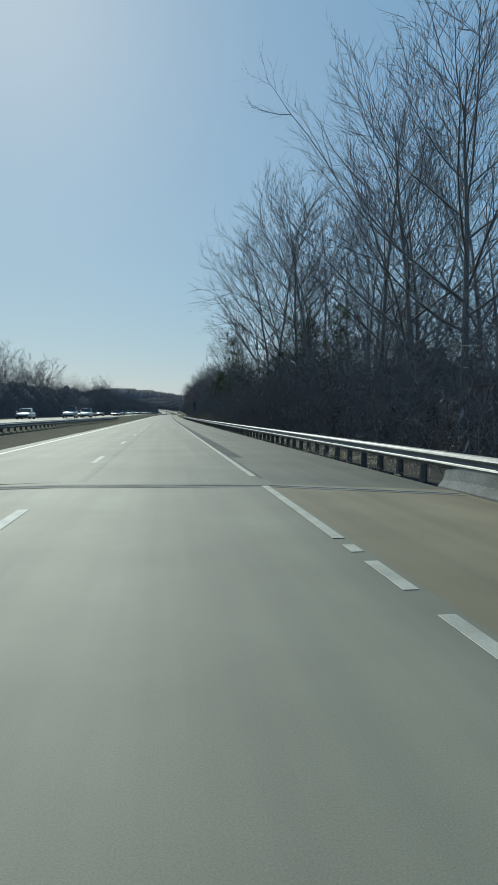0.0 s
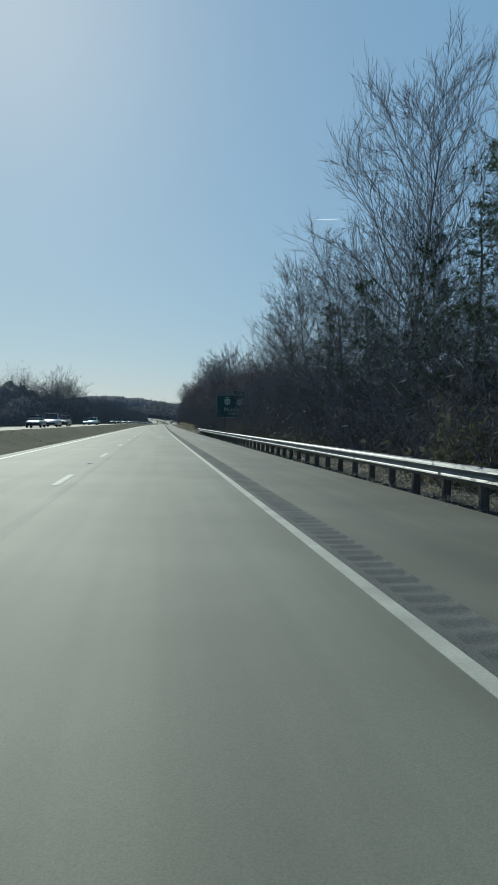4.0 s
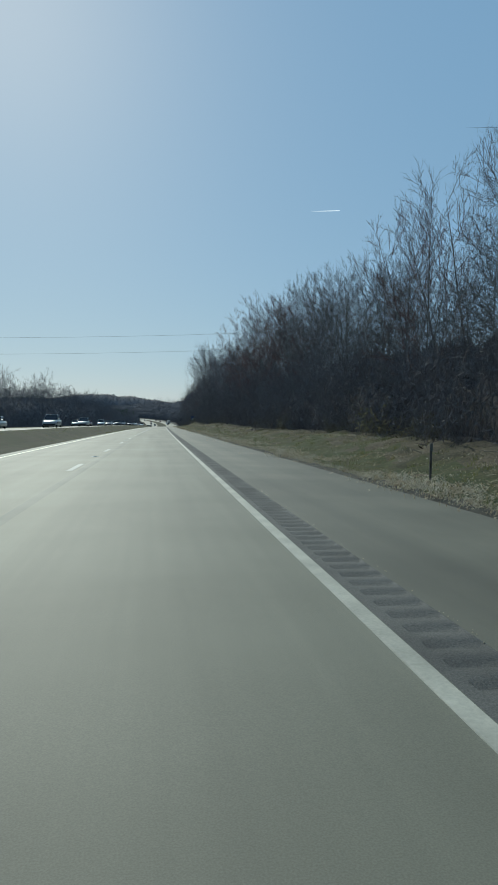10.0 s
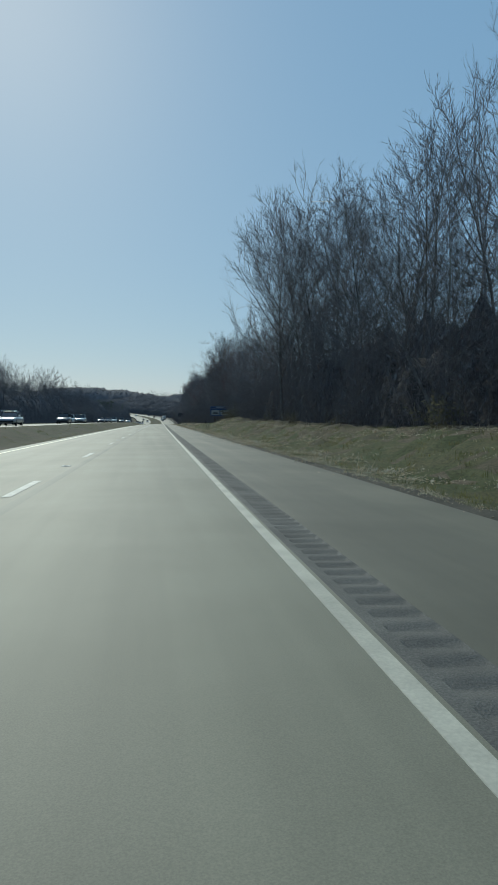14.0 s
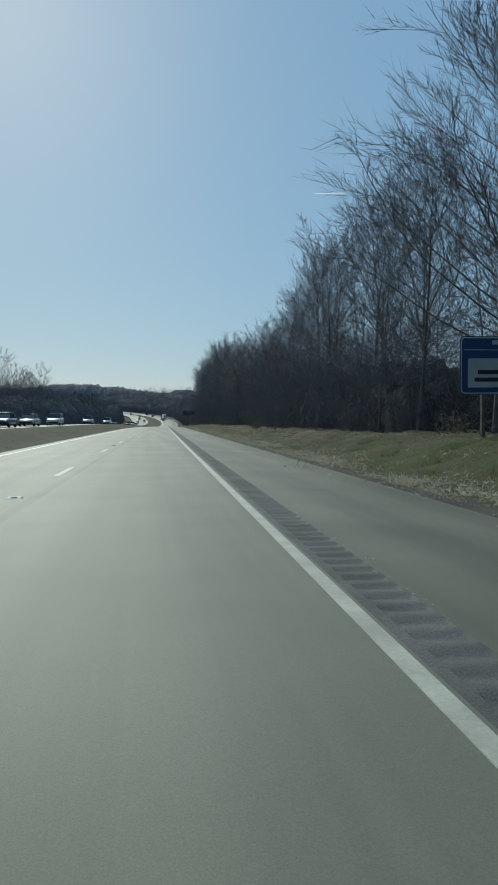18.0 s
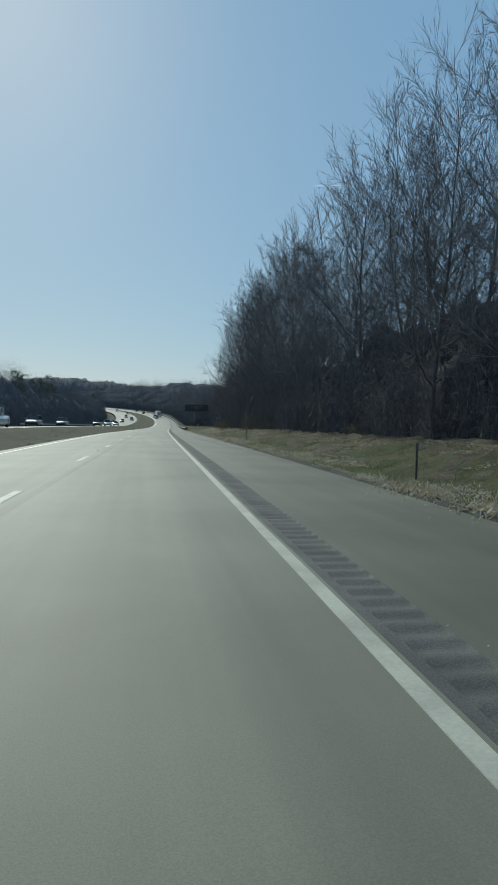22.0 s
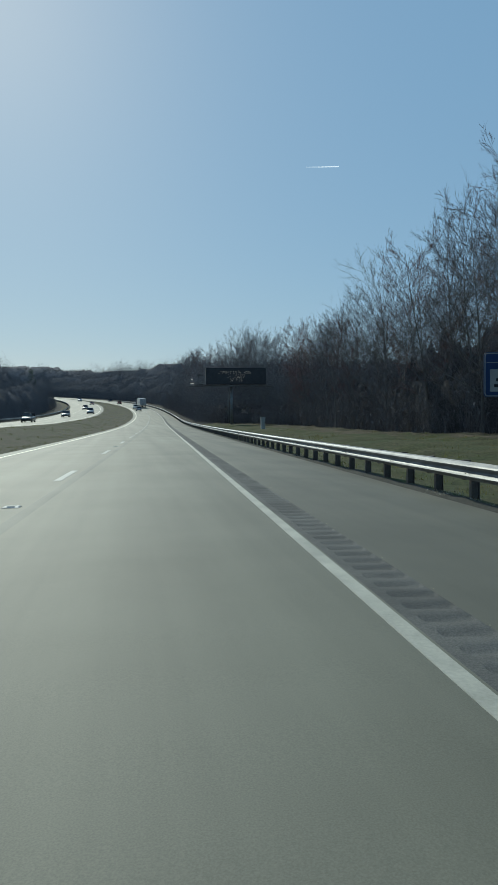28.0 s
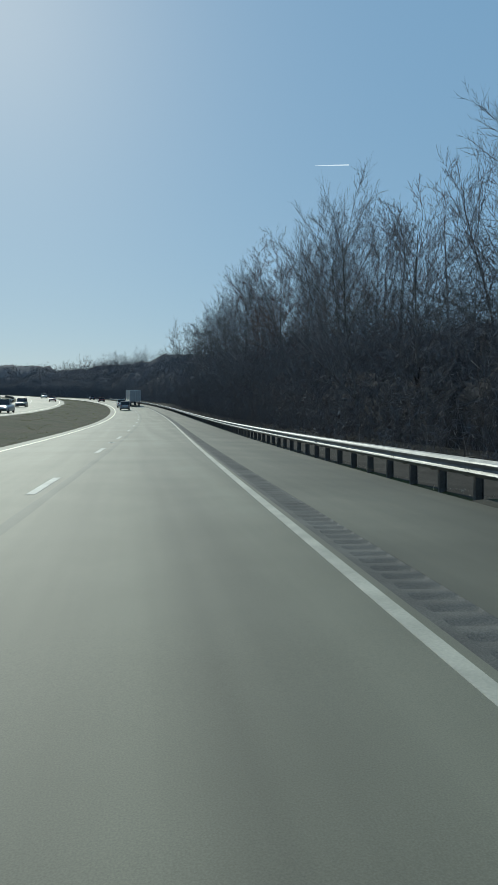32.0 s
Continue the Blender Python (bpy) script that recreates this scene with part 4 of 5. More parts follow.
def back_top(s):
    e = float(brush_edge(s))
    return min(25.0, crown_top(s) * (e + 17) / (e + 6)) * np.interp(s, [0, 110, 200, 300, 335, 480, 540, 625, 660, 720, 850, 900, 990, 1006, 1200], [0.28, 0.58, 0.62, 0.42, 0.72, 0.7, 0.5, 0.42, 0.66, 0.85, 0.92, 0.9, 0.88, 0.5, 0.6])


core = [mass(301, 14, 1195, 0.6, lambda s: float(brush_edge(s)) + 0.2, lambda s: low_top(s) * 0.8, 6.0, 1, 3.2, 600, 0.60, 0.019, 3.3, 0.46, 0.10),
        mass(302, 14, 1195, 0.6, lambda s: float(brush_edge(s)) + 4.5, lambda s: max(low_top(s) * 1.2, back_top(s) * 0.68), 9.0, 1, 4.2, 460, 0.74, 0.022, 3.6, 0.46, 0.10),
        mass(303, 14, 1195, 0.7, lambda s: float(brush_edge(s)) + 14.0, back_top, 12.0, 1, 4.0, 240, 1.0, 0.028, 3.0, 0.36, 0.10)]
rows = []
s = 14.0
while s < 1190:
    e = float(brush_edge(s))
    for d in (2.4,):
        l = e + d + rng.uniform(-0.8, 0.8)
        tall = crown_top(s) * (l - 0.4) / (e + 2.1) * rng.uniform(0.38, 0.72) * min(1.0, 0.26 + 0.2 * d)
        rows.append((s + rng.uniform(-1.9, 1.9), l, 0, rng.uniform(0, 6.3), rng.uniform(0.85, 1.15) * (0.6 if d < 2 else 1 + 0.03 * d), min(tall, 13.0) / 4.8, rng.randrange(4)))
    s += 4.6
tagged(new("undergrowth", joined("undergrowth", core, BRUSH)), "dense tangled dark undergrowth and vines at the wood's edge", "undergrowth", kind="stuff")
tagged(new("saplings", scatter("saplings", BUSHES, rows, TWIG)), "thin bare saplings and vines in the undergrowth", "saplings", kind="stuff")

SHRUBS = [thicket(180 + i, 2.2, 1.6, 9, 20, 34, 0.8) for i in range(3)]
rows = []
for i in range(80):
    s = rng.uniform(95, 212) if i % 2 else rng.uniform(330, 850)
    k = rng.uniform(0.5, 1.1)
    rows.append((s, float(brush_edge(s)) + rng.uniform(0.0, 1.4), 0, rng.uniform(0, 6.3), k, k * rng.uniform(0.7, 1.3), rng.randrange(3)))
tagged(new("shrubs", scatter("shrubs", SHRUBS, rows, SHRUB)), "low shrubs with dry olive leaves at the wood's edge", "shrubs", kind="stuff")

rows = []
for i in range(120):
    s = rng.uniform(1120, 1850)
    l = 14 + abs(rng.gauss(0, 1)) * 42 + rng.uniform(0, 10)
    h = rng.uniform(17, 21)
    rows.append((s, l, -0.5, rng.uniform(0, 6.3), h / 18, h / 18, rng.randrange(4)))
for i in range(40):
    h = rng.uniform(11, 15)
    rows.append((rng.uniform(930, 1180), rng.uniform(36, 95), -0.5, rng.uniform(0, 6.3), h / 18, h / 18, rng.randrange(4)))
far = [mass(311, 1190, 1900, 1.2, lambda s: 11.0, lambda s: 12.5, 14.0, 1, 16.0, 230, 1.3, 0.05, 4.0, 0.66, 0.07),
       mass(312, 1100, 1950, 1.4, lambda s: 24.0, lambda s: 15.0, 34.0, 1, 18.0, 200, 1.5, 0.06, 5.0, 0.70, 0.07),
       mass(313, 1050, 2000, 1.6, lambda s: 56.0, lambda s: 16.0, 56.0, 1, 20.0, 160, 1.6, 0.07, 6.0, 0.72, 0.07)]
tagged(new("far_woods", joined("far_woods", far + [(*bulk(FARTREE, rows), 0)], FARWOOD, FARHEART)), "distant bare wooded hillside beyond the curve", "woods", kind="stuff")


def ridge_mesh():
    """A wooded ridge far beyond the curve: a rounded back with the crowns of its trees along it."""
    r = np.random.RandomState(331)
    x = np.arange(-1500.0, 1300.0, 5.0)
    crest = 46 + 28 * np.exp(-((x + 130) / 220) ** 2) + np.array([9 * noise.noise((p / 260, 2.2, 0)) + 4.5 * noise.noise((p / 85, 6.1, 0)) + 3.0 * noise.noise((p / 30, 3.3, 0)) for p in x])
    u = np.linspace(0, 1, 9)
    ys = 2080 + 260 * (u[None] - 0.5) + 60 * np.sin(x / 310)[:, None]
    zs = -14 + (crest[:, None] + 14) * np.sin(math.pi * u[None]) ** 0.7 + (r.uniform(0, 1, (len(x), 9)) ** 3 * 7 - 1.5) * np.sin(math.pi * u[None])
    v = np.stack([x[:, None] + 0 * ys, ys, zs], -1).reshape(-1, 3)
    i = (np.arange(len(x) - 1)[:, None] * 9 + np.arange(8)[None]).ravel()
    tris = np.concatenate([np.stack([i, i + 9, i + 10], 1), np.stack([i, i + 10, i + 1], 1)])
    k = 60000
    px, pu = r.uniform(-1480, 1270, k), r.uniform(0.08, 0.62, k)
    p = np.stack([px, 2080 + 260 * (pu - 0.5) + 60 * np.sin(px / 310), -14 + (np.interp(px, x, crest) + 14) * np.sin(math.pi * pu) ** 0.7], -1)
    clump = np.array([noise.noise((a / 9, b * 30, 0)) for a, b in zip(px, pu)])
    e = r.normal(0, 0.8, (k, 3)) + np.array([0, 0, 0.5])
    e *= (r.uniform(2.0, 5, k) * (1 + 0.9 * clump))[:, None] / np.linalg.norm(e, axis=1)[:, None]
    q = np.cross(e, r.normal(0, 1, (k, 3)))
    q *= r.uniform(0.2, 0.5, k)[:, None] / (np.linalg.norm(q, axis=1)[:, None] + 1e-6)
    tv = np.stack([p - q, p + q, p + e], 1).reshape(-1, 3)
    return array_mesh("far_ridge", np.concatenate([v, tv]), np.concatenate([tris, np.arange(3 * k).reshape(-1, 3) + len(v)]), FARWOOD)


tagged(new("far_ridge", ridge_mesh()), "distant wooded ridge closing the valley", "woods", kind="stuff")


def left_top(s):
    return float(np.interp(s, [130, 200, 225, 240, 262, 300, 330, 360, 390, 440, 480, 520, 700, 760, 800, 900, 1000, 1060, 1120, 1165, 1200, 1260, 1330], [12, 15, 15, 8, 7, 9, 14, 12, 18, 17, 12, 13, 15, 14, 14, 17, 18, 15, 14, 15, 17, 16, 6]))


rows = []
for i in range(130):
    s = 130 + i * 5.2 + rng.uniform(-3, 3)
    l = -(-float(opp_in(s)) + 22 + abs(rng.gauss(0, 1)) * 8)
    h = left_top(s) * 1.2 * rng.uniform(0.75, 1.05)
    rows.append((s, l, -0.3, rng.uniform(0, 6.3), h / 18, h / 18, rng.randrange(4)))
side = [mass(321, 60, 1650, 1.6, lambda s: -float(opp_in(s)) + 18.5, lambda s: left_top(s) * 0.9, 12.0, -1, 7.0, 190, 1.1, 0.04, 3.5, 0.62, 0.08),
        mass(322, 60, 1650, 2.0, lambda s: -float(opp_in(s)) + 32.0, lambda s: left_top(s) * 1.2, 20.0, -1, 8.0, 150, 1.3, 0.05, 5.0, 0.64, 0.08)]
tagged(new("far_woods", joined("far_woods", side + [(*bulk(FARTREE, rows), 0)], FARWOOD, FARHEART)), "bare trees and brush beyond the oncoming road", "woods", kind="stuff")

# ---- verge: tufts and blown leaves ----
def tuft(seed, blades, tall):
    r = random.Random(seed)
    v, f = [], []
    for i in range(blades):
        x, y, a = r.gauss(0, 0.10), r.gauss(0, 0.10), r.uniform(0, 6.3)
        w, h = r.uniform(0.006, 0.012), tall * r.uniform(0.5, 1.1)
        dx, dy = math.cos(a) * h * r.uniform(0.1, 0.9), math.sin(a) * h * r.uniform(0.1, 0.9)
        i0 = len(v)
        v += [(x - w, y, -0.02), (x + w, y, -0.02), (x + dx, y + dy, h)]
        f.append((i0, i0 + 1, i0 + 2))
    return np.array(v), np.array(f)


TUFTS = [tuft(200 + i, 11, 0.08 + 0.04 * i) for i in range(3)]
rows = []
for i in range(20000):
    s = rng.uniform(219, 1030)
    e = float(brush_edge(s))
    l = 5.8 + abs(rng.random() ** 1.1) * max(1.0, e - 4.6)
    k = rng.uniform(0.7, 1.6)
    rows.append((s, l, 0.03 if s > 218 else -0.03, rng.uniform(0, 6.3), k, k * rng.uniform(0.6, 1.1), rng.randrange(3)))
for i in range(3000):
    s = rng.uniform(60, 1330) if i % 3 else rng.uniform(850, 1300)
    l = -7.0 - rng.random() * (-float(opp_in(s)) - 7.4)
    k = rng.uniform(0.8, 1.7)
    rows.append((s, l, -0.03, rng.uniform(0, 6.3), k, k * rng.uniform(0.5, 1.0), rng.randrange(3)))
tagged(new("grass", scatter("grass", TUFTS, rows, BLADE)), "tufts of dry and green grass on the verge", "grass", kind="stuff")


def leaf_bits(seed):
    r = random.Random(seed)
    v, f = [], []
    for i in range(20):
        e = Vector((r.gauss(0, 0.7), r.gauss(0, 1), r.gauss(0, 0.35))).normalized() * r.uniform(0.08, 0.22)
        p = Vector((r.gauss(0, 0.16), r.gauss(0, 0.35), abs(r.gauss(0.015, 0.03))))
        q = e.cross(Vector((0, 0, 1))).normalized() * r.uniform(0.007, 0.014)
        i0 = len(v)
        v += [p - q, p + q, p + e]
        f.append((i0, i0 + 1, i0 + 2))
    for i in range(5):
        p = Vector((r.gauss(0, 0.2), r.gauss(0, 0.35), abs(r.gauss(0.01, 0.025))))
        e = Vector((r.gauss(0, 1), r.gauss(0, 1), r.gauss(0, 0.45))).normalized() * r.uniform(0.02, 0.055)
        q = e.cross(Vector((r.gauss(0, 0.4), r.gauss(0, 0.4), 1))).normalized() * r.uniform(0.012, 0.03)
        i0 = len(v)
        v += [p - e, p + q, p + e + Vector((0, 0, 0.02)), p - q]
        f += [(i0, i0 + 1, i0 + 2), (i0, i0 + 2, i0 + 3)]
    return np.array(v), np.array(f)


LEAFS = [leaf_bits(230 + i) for i in range(4)]
rows = []
for i in range(10000):
    s = rng.uniform(222, 852) if i % 6 else rng.uniform(16, 1060)
    l = 5.62 + 0.08 * math.sin(s / 2.3) + abs(rng.gauss(0, 0.17)) if rng.random() < 0.78 else 5.5 + rng.random() * (float(brush_edge(s)) - 5.0)
    drift = 0.5 + 1.7 * max(0.0, noise.noise((s / 1.9, 3.1, 0)) + 0.6 * noise.noise((s / 9.0, 8.2, 0)) + 0.12)
    drift *= 0.5 if s > 856 else 1.0
    rows.append((s, l, 0.04 if s > 218 and l > 5.5 else 0.005, rng.uniform(0, 6.3), drift * rng.uniform(0.5, 1.0), drift * rng.uniform(0.8, 1.7), rng.randrange(4)))
for i in range(3500):
    s = rng.uniform(20, 214) if i % 3 == 0 else rng.uniform(330, 850)
    l = float(brush_edge(s)) - 0.3 - abs(rng.gauss(0, 1.1)) if s > 300 else rng.uniform(5.6, 8.0)
    k = rng.uniform(0.7, 1.3)
    rows.append((s, max(l, 5.5), 0.045 if s > 218 else -0.005, rng.uniform(0, 6.3), k, k, rng.randrange(4)))
for i in range(9000):
    s, k = rng.uniform(232, 852), rng.uniform(0.8, 1.6)
    if noise.noise((s / 2.6, 5.5, 0)) + 0.6 * noise.noise((s / 23, 1.5, 0)) > 0.05:
        rows.append((s, min(6.1 + abs(rng.gauss(0.6, 0.9)), float(brush_edge(s))), 0.045, rng.uniform(0, 6.3), k, k, rng.randrange(4)))
for i in range(4200):
    k = rng.uniform(0.8, 1.6)
    rows.append((rng.uniform(800, 848), 6.0 + abs(rng.gauss(2.2, 1.5)), 0.05, rng.uniform(0, 6.3), k, k, rng.randrange(4)))
tagged(new("leaf_litter", scatter("leaf_litter", LEAFS, rows, DEADLEAF)), "pale dead straw and leaves blown along the pavement edge", "leaves", kind="stuff")


# ---- grit along the rumble strip, scraps on the verge ----
def chip(seed):
    r = random.Random(seed)
    a = [Vector((math.cos(w) * r.uniform(0.6, 1.1), math.sin(w) * r.uniform(0.6, 1.1), 0)) for w in (0.3, 1.6, 2.9, 4.1, 5.4)]
    v = [tuple(p) for p in a] + [(0.1, -0.1, r.uniform(0.5, 0.9))]
    return np.array(v), np.array([(i, (i + 1) % 5, 5) for i in range(5)])


CHIPS = [chip(260 + i) for i in range(4)]
rows = []
for i in range(2000):
    s = (rng.uniform(225, 330), rng.uniform(560, 640), rng.uniform(60, 110), rng.uniform(225, 1000))[i % 4]
    k = rng.uniform(0.004, 0.010)
    rows.append((s, 2.37 + 0.02 * math.sin(s * 1.7) + abs(rng.gauss(0, 0.035)), 0.002, rng.uniform(0, 6.3), k, k, rng.randrange(4)))
tagged(new("gravel", scatter("gravel", CHIPS, rows, DEADLEAF)), "pale grit gathered along the rumble strip", "gravel", kind="stuff")


def scrap(s, l, w, d, turn, seed):
    """A crumpled sheet of litter."""
    r = random.Random(seed)
    v = [(x * w / 4, y * d / 4, 0.02 + abs(r.gauss(0, 0.05)) * (1 - abs(x) / 5)) for x in range(-2, 3) for y in range(-2, 3)]
    f = [(i * 5 + j, i * 5 + j + 5, i * 5 + j + 6, i * 5 + j + 1) for i in range(4) for j in range(4)]
    ob = new("paper_scrap", mesh_of("paper_scrap", v, f, WHITE))
    ob.matrix_world = spot(s, l, None, turn)
    tagged(ob, "crumpled white scrap of litter lying on the grass", "litter", "verge litter")


scrap(789.7, 7.54, 0.34, 0.5, 30, 1), scrap(787.4, 8.0, 0.2, 0.24, 70, 2), scrap(282.2, 7.4, 0.22, 0.2, 10, 3)


# ---- fallen branches on the upper verge ----
def stick(seed):
    r = random.Random(seed)
    v, f = [], []
    p = bent(r, Vector((0, 0, 0.05)), Vector((1, r.gauss(0, 0.3), 0.12)), r.uniform(0.5, 1.4), 4, 0.18, 0.0)
    tube(p, [0.018, 0.016, 0.013, 0.009, 0.004], 4, v, f)
    for k in range(2):
        q, d = along(p, r.uniform(0.4, 0.9))
        tube(bent(r, q, off(r, d, 0.8), 0.3, 2, 0.1, 0.1), [0.009, 0.006, 0.003], 3, v, f)
    return np.array(v), np.array(f)


STICKS = [stick(270 + i) for i in range(6)]
rows = [(781.9, 8.0, 0.07, 0.4, 1.0, 1.0, 0), (722.5, 8.6, 0.05, 0.1, 0.8, 1.0, 1)]
for i in range(170):
    s = rng.uniform(330, 850)
    rows.append((s, float(brush_edge(s)) - abs(rng.gauss(0, 1.3)) + 0.6, 0.05, rng.uniform(0, 6.3), rng.uniform(0.6, 1.3), rng.uniform(0.6, 1.2), rng.randrange(6)))
tagged(new("fallen_branches", scatter("fallen_branches", STICKS, rows, PALEWOOD)), "pale fallen branches lying among the leaves", "branches", kind="stuff")


# ---- signs ----
def words(text, size, mat, name="lettering", depth=0.006):
    """Raised lettering in the built-in font, facing minus y, centred."""
    c = bpy.data.curves.new(name, "FONT")
    c.body, c.size, c.extrude, c.align_x, c.align_y, c.resolution_u = text, size, depth, "CENTER", "CENTER", 3
    t = new(name, c)
    t.matrix_world = Matrix()
    bpy.context.view_layer.update()
    me = bpy.data.meshes.new_from_object(t.evaluated_get(bpy.context.evaluated_depsgraph_get()))
    bpy.data.objects.remove(t)
    me.transform(pose(0, 0, 0, 90))
    me.materials.clear()
    me.materials.append(mat)
    return me


def plate(name, w, h, r, mat, thick=0.03):
    """A flat plate with rounded corners, upright, facing minus y, its middle at 0."""
    pts = []
    for cx, cz, a0 in ((w / 2 - r, h / 2 - r, 0), (-w / 2 + r, h / 2 - r, 90), (-w / 2 + r, -h / 2 + r, 180), (w / 2 - r, -h / 2 + r, 270)):
        pts += [(cx + r * math.cos(radians(a0 + 18 * k)), cz + r * math.sin(radians(a0 + 18 * k))) for k in range(6)]
    n = len(pts)
    v = [(x, -thick / 2, z) for x, z in pts] + [(x, thick / 2, z) for x, z in pts]
    f = [tuple(range(n - 1, -1, -1)), tuple(range(n, 2 * n))] + [(i, (i + 1) % n, n + (i + 1) % n, n + i) for i in range(n)]
    return mesh_of(name, v, f, mat)


def border(name, w, h, r, width, mat, thick=0.006):
    """A thin frame with rounded corners, facing minus y."""
    v, f = [], []
    for ins in (0.0, width):
        for cx, cz, a0 in ((w / 2 - r, h / 2 - r, 0), (-w / 2 + r, h / 2 - r, 90), (-w / 2 + r, -h / 2 + r, 180), (w / 2 - r, -h / 2 + r, 270)):
            for k in range(6):
                a = radians(a0 + 18 * k)
                v.append((cx + (r - ins) * math.cos(a), 0, cz + (r - ins) * math.sin(a)))
    n = len(v) // 2
    v += [(x, -thick, z) for x, y, z in v]
    for i in range(n):
        j = (i + 1) % n
        f += [(2 * n + i, 2 * n + n + i, 2 * n + n + j, 2 * n + j), (i, 2 * n + i, 2 * n + j, j), (n + i, n + j, 3 * n + j, 3 * n + i)]
    return mesh_of(name, v, f, mat)


def sign_posts(sign, xs, base, top, y=0.12):
    for x in xs:
        p = part("post", box("post", 0.13, 0.2, top - base, WOODPOST, (x, y, base), 0.006), sign)
        part("footing", box("footing", 0.5, 0.5, 0.3, CONCRETE, (x, y, base - 0.2), 0.03), p)


def shield_mesh():
    pts = [(-0.42, 0.40), (0.42, 0.40), (0.43, 0.0), (0.36, -0.22), (0.2, -0.38), (0.0, -0.47), (-0.2, -0.38), (-0.36, -0.22), (-0.43, 0.0)]
    n = len(pts)
    return mesh_of("route_shield", [(x, 0, z) for x, z in pts] + [(x, -0.008, z) for x, z in pts], [tuple(range(n, 2 * n))] + [(i, n + i, n + (i + 1) % n, (i + 1) % n) for i in range(n)], WHITE)


def disc_mesh(name, r, mat, depth=0.008):
    n = 28
    pts = [(r * math.cos(2 * math.pi * k / n), r * math.sin(2 * math.pi * k / n)) for k in range(n)]
    return mesh_of(name, [(x, 0, z) for x, z in pts] + [(x, -depth, z) for x, z in pts], [tuple(range(2 * n - 1, n - 1, -1))] + [(i, n + i, n + (i + 1) % n, (i + 1) % n) for i in range(n)], mat)


# exit sign: stands on two posts among the brush
ex = empty("exit_sign", spot(229.0, 11.45, 0.0), "green highway exit sign on two steel posts", "road sign")
W, H, Z = 5.05, 3.4, 3.65
panel = part("panel", plate("panel", W, H, 0.25, GREEN), ex, pose(0, 0, Z))
part("border", border("border", W - 0.06, H - 0.06, 0.24, 0.06, WHITE), panel, pose(0, -0.017, 0), "white border")
part("route_shield", shield_mesh(), panel, pose(-0.9, -0.017, 0.63), "white shield")
part("numeral", words("55", 0.62, BLACK), panel, pose(-0.9, -0.03, 0.68), "black route number")
for x in (-1.12, -0.9, -0.68):
    part("bar", box("bar", 0.17, 0.006, 0.13, WHITE, (x, -0.02, 1.2)), panel, None, "unreadable white word")
part("route_disc", disc_mesh("route_disc", 0.46, WHITE), panel, pose(0.92, -0.017, 0.56), "white disc")
part("numeral", words("647", 0.48, BLACK), panel, pose(0.92, -0.03, 0.56), "black route number")
part("lettering", words("Marshall", 0.84, WHITE), panel, pose(0.0, -0.02, -0.52), "white lettering")
part("lettering", words("1 MILE", 0.52, WHITE), panel, pose(0.0, -0.02, -1.17), "white lettering")
tab = part("exit_tab", plate("exit_tab", 2.5, 0.62, 0.08, GREEN), ex, pose(1.26, 0, Z + H / 2 + 0.34), "green exit number tab")
part("border", border("border", 2.45, 0.57, 0.08, 0.04, WHITE), tab, pose(0, -0.017, 0))
part("lettering", words("EXIT 27", 0.46, WHITE), tab, pose(0, -0.02, 0), "white lettering")
sign_posts(ex, (-1.3, 1.15), float(relief(229, 11.2)) - 0.1, Z + H / 2 - 0.2)


def service_sign(s, lat, w, h, z, panels, label):
    """A blue services sign with a header bar and plain logo panels."""
    g = empty("services_sign", spot(s, lat, 0.0), label, "road sign", "services signs")
    p = part("panel", plate("panel", w, h, 0.18, BLUE), g, pose(0, 0, z))
    part("border", border("border", w - 0.06, h - 0.06, 0.17, 0.045, WHITE), p, pose(0, -0.017, 0), "white border")
    part("header_bar", box("header_bar", w * 0.42, 0.006, 0.16, WHITE, (0, -0.02, h * 0.36), 0.0), p, None, "unreadable white header")
    part("divider", box("divider", w - 0.3, 0.006, 0.03, WHITE, (0, -0.02, h * 0.26)), p)
    n = len(panels)
    for i, (mat, bars) in enumerate(panels):
        x = (i - (n - 1) / 2) * (w * 0.92 / n)
        lw = w * 0.8 / n
        q = part("logo_panel", plate("logo_panel", lw, h * 0.5, 0.05, mat, 0.012), p, pose(x, -0.024, -h * 0.13))
        for k in range(bars):
            part("bar", box("bar", lw * (0.7 - 0.15 * (k % 2)), 0.006, h * 0.07, BLACK if mat is WHITE else WHITE, (0, -0.009, -h * 0.15 + k * h * 0.13)), q)
    sign_posts(g, (-w * 0.28, w * 0.28), float(relief(s, lat)) - 0.1, z + h / 2 - 0.15)
    return g


service_sign(600.5, 14.0, 4.4, 2.2, 3.25, ((WHITE, 2), (WHITE, 3)), "blue services sign with two white logo panels")
service_sign(926.0, 18.8, 5.2, 2.2, 3.3, ((WHITE, 2), (BLUE, 1), (WHITE, 3)), "blue services sign with three logo panels beside the wood")
# the back of a small sign behind the first rail
sm = empty("small_sign", spot(212.0, 6.6), "small grey sign on a steel channel post", "road sign")
part("post", box("post", 0.06, 0.05, 1.15, GALV, (0, 0, 0), 0.004), sm)
part("plate", box("plate", 0.42, 0.012, 0.05, WHITE, (0.16, -0.035, 1.08), 0.003), sm, None, "white edge")


# ---- roadside delineators and marker posts ----
DEL_POST = box("post", 0.055, 0.04, 1.12, STEEL, (0, 0, -0.1), 0.004)
DEL_CAP = box("reflector", 0.075, 0.012, 0.2, GALV, (0, -0.03, 0.84), 0.003)
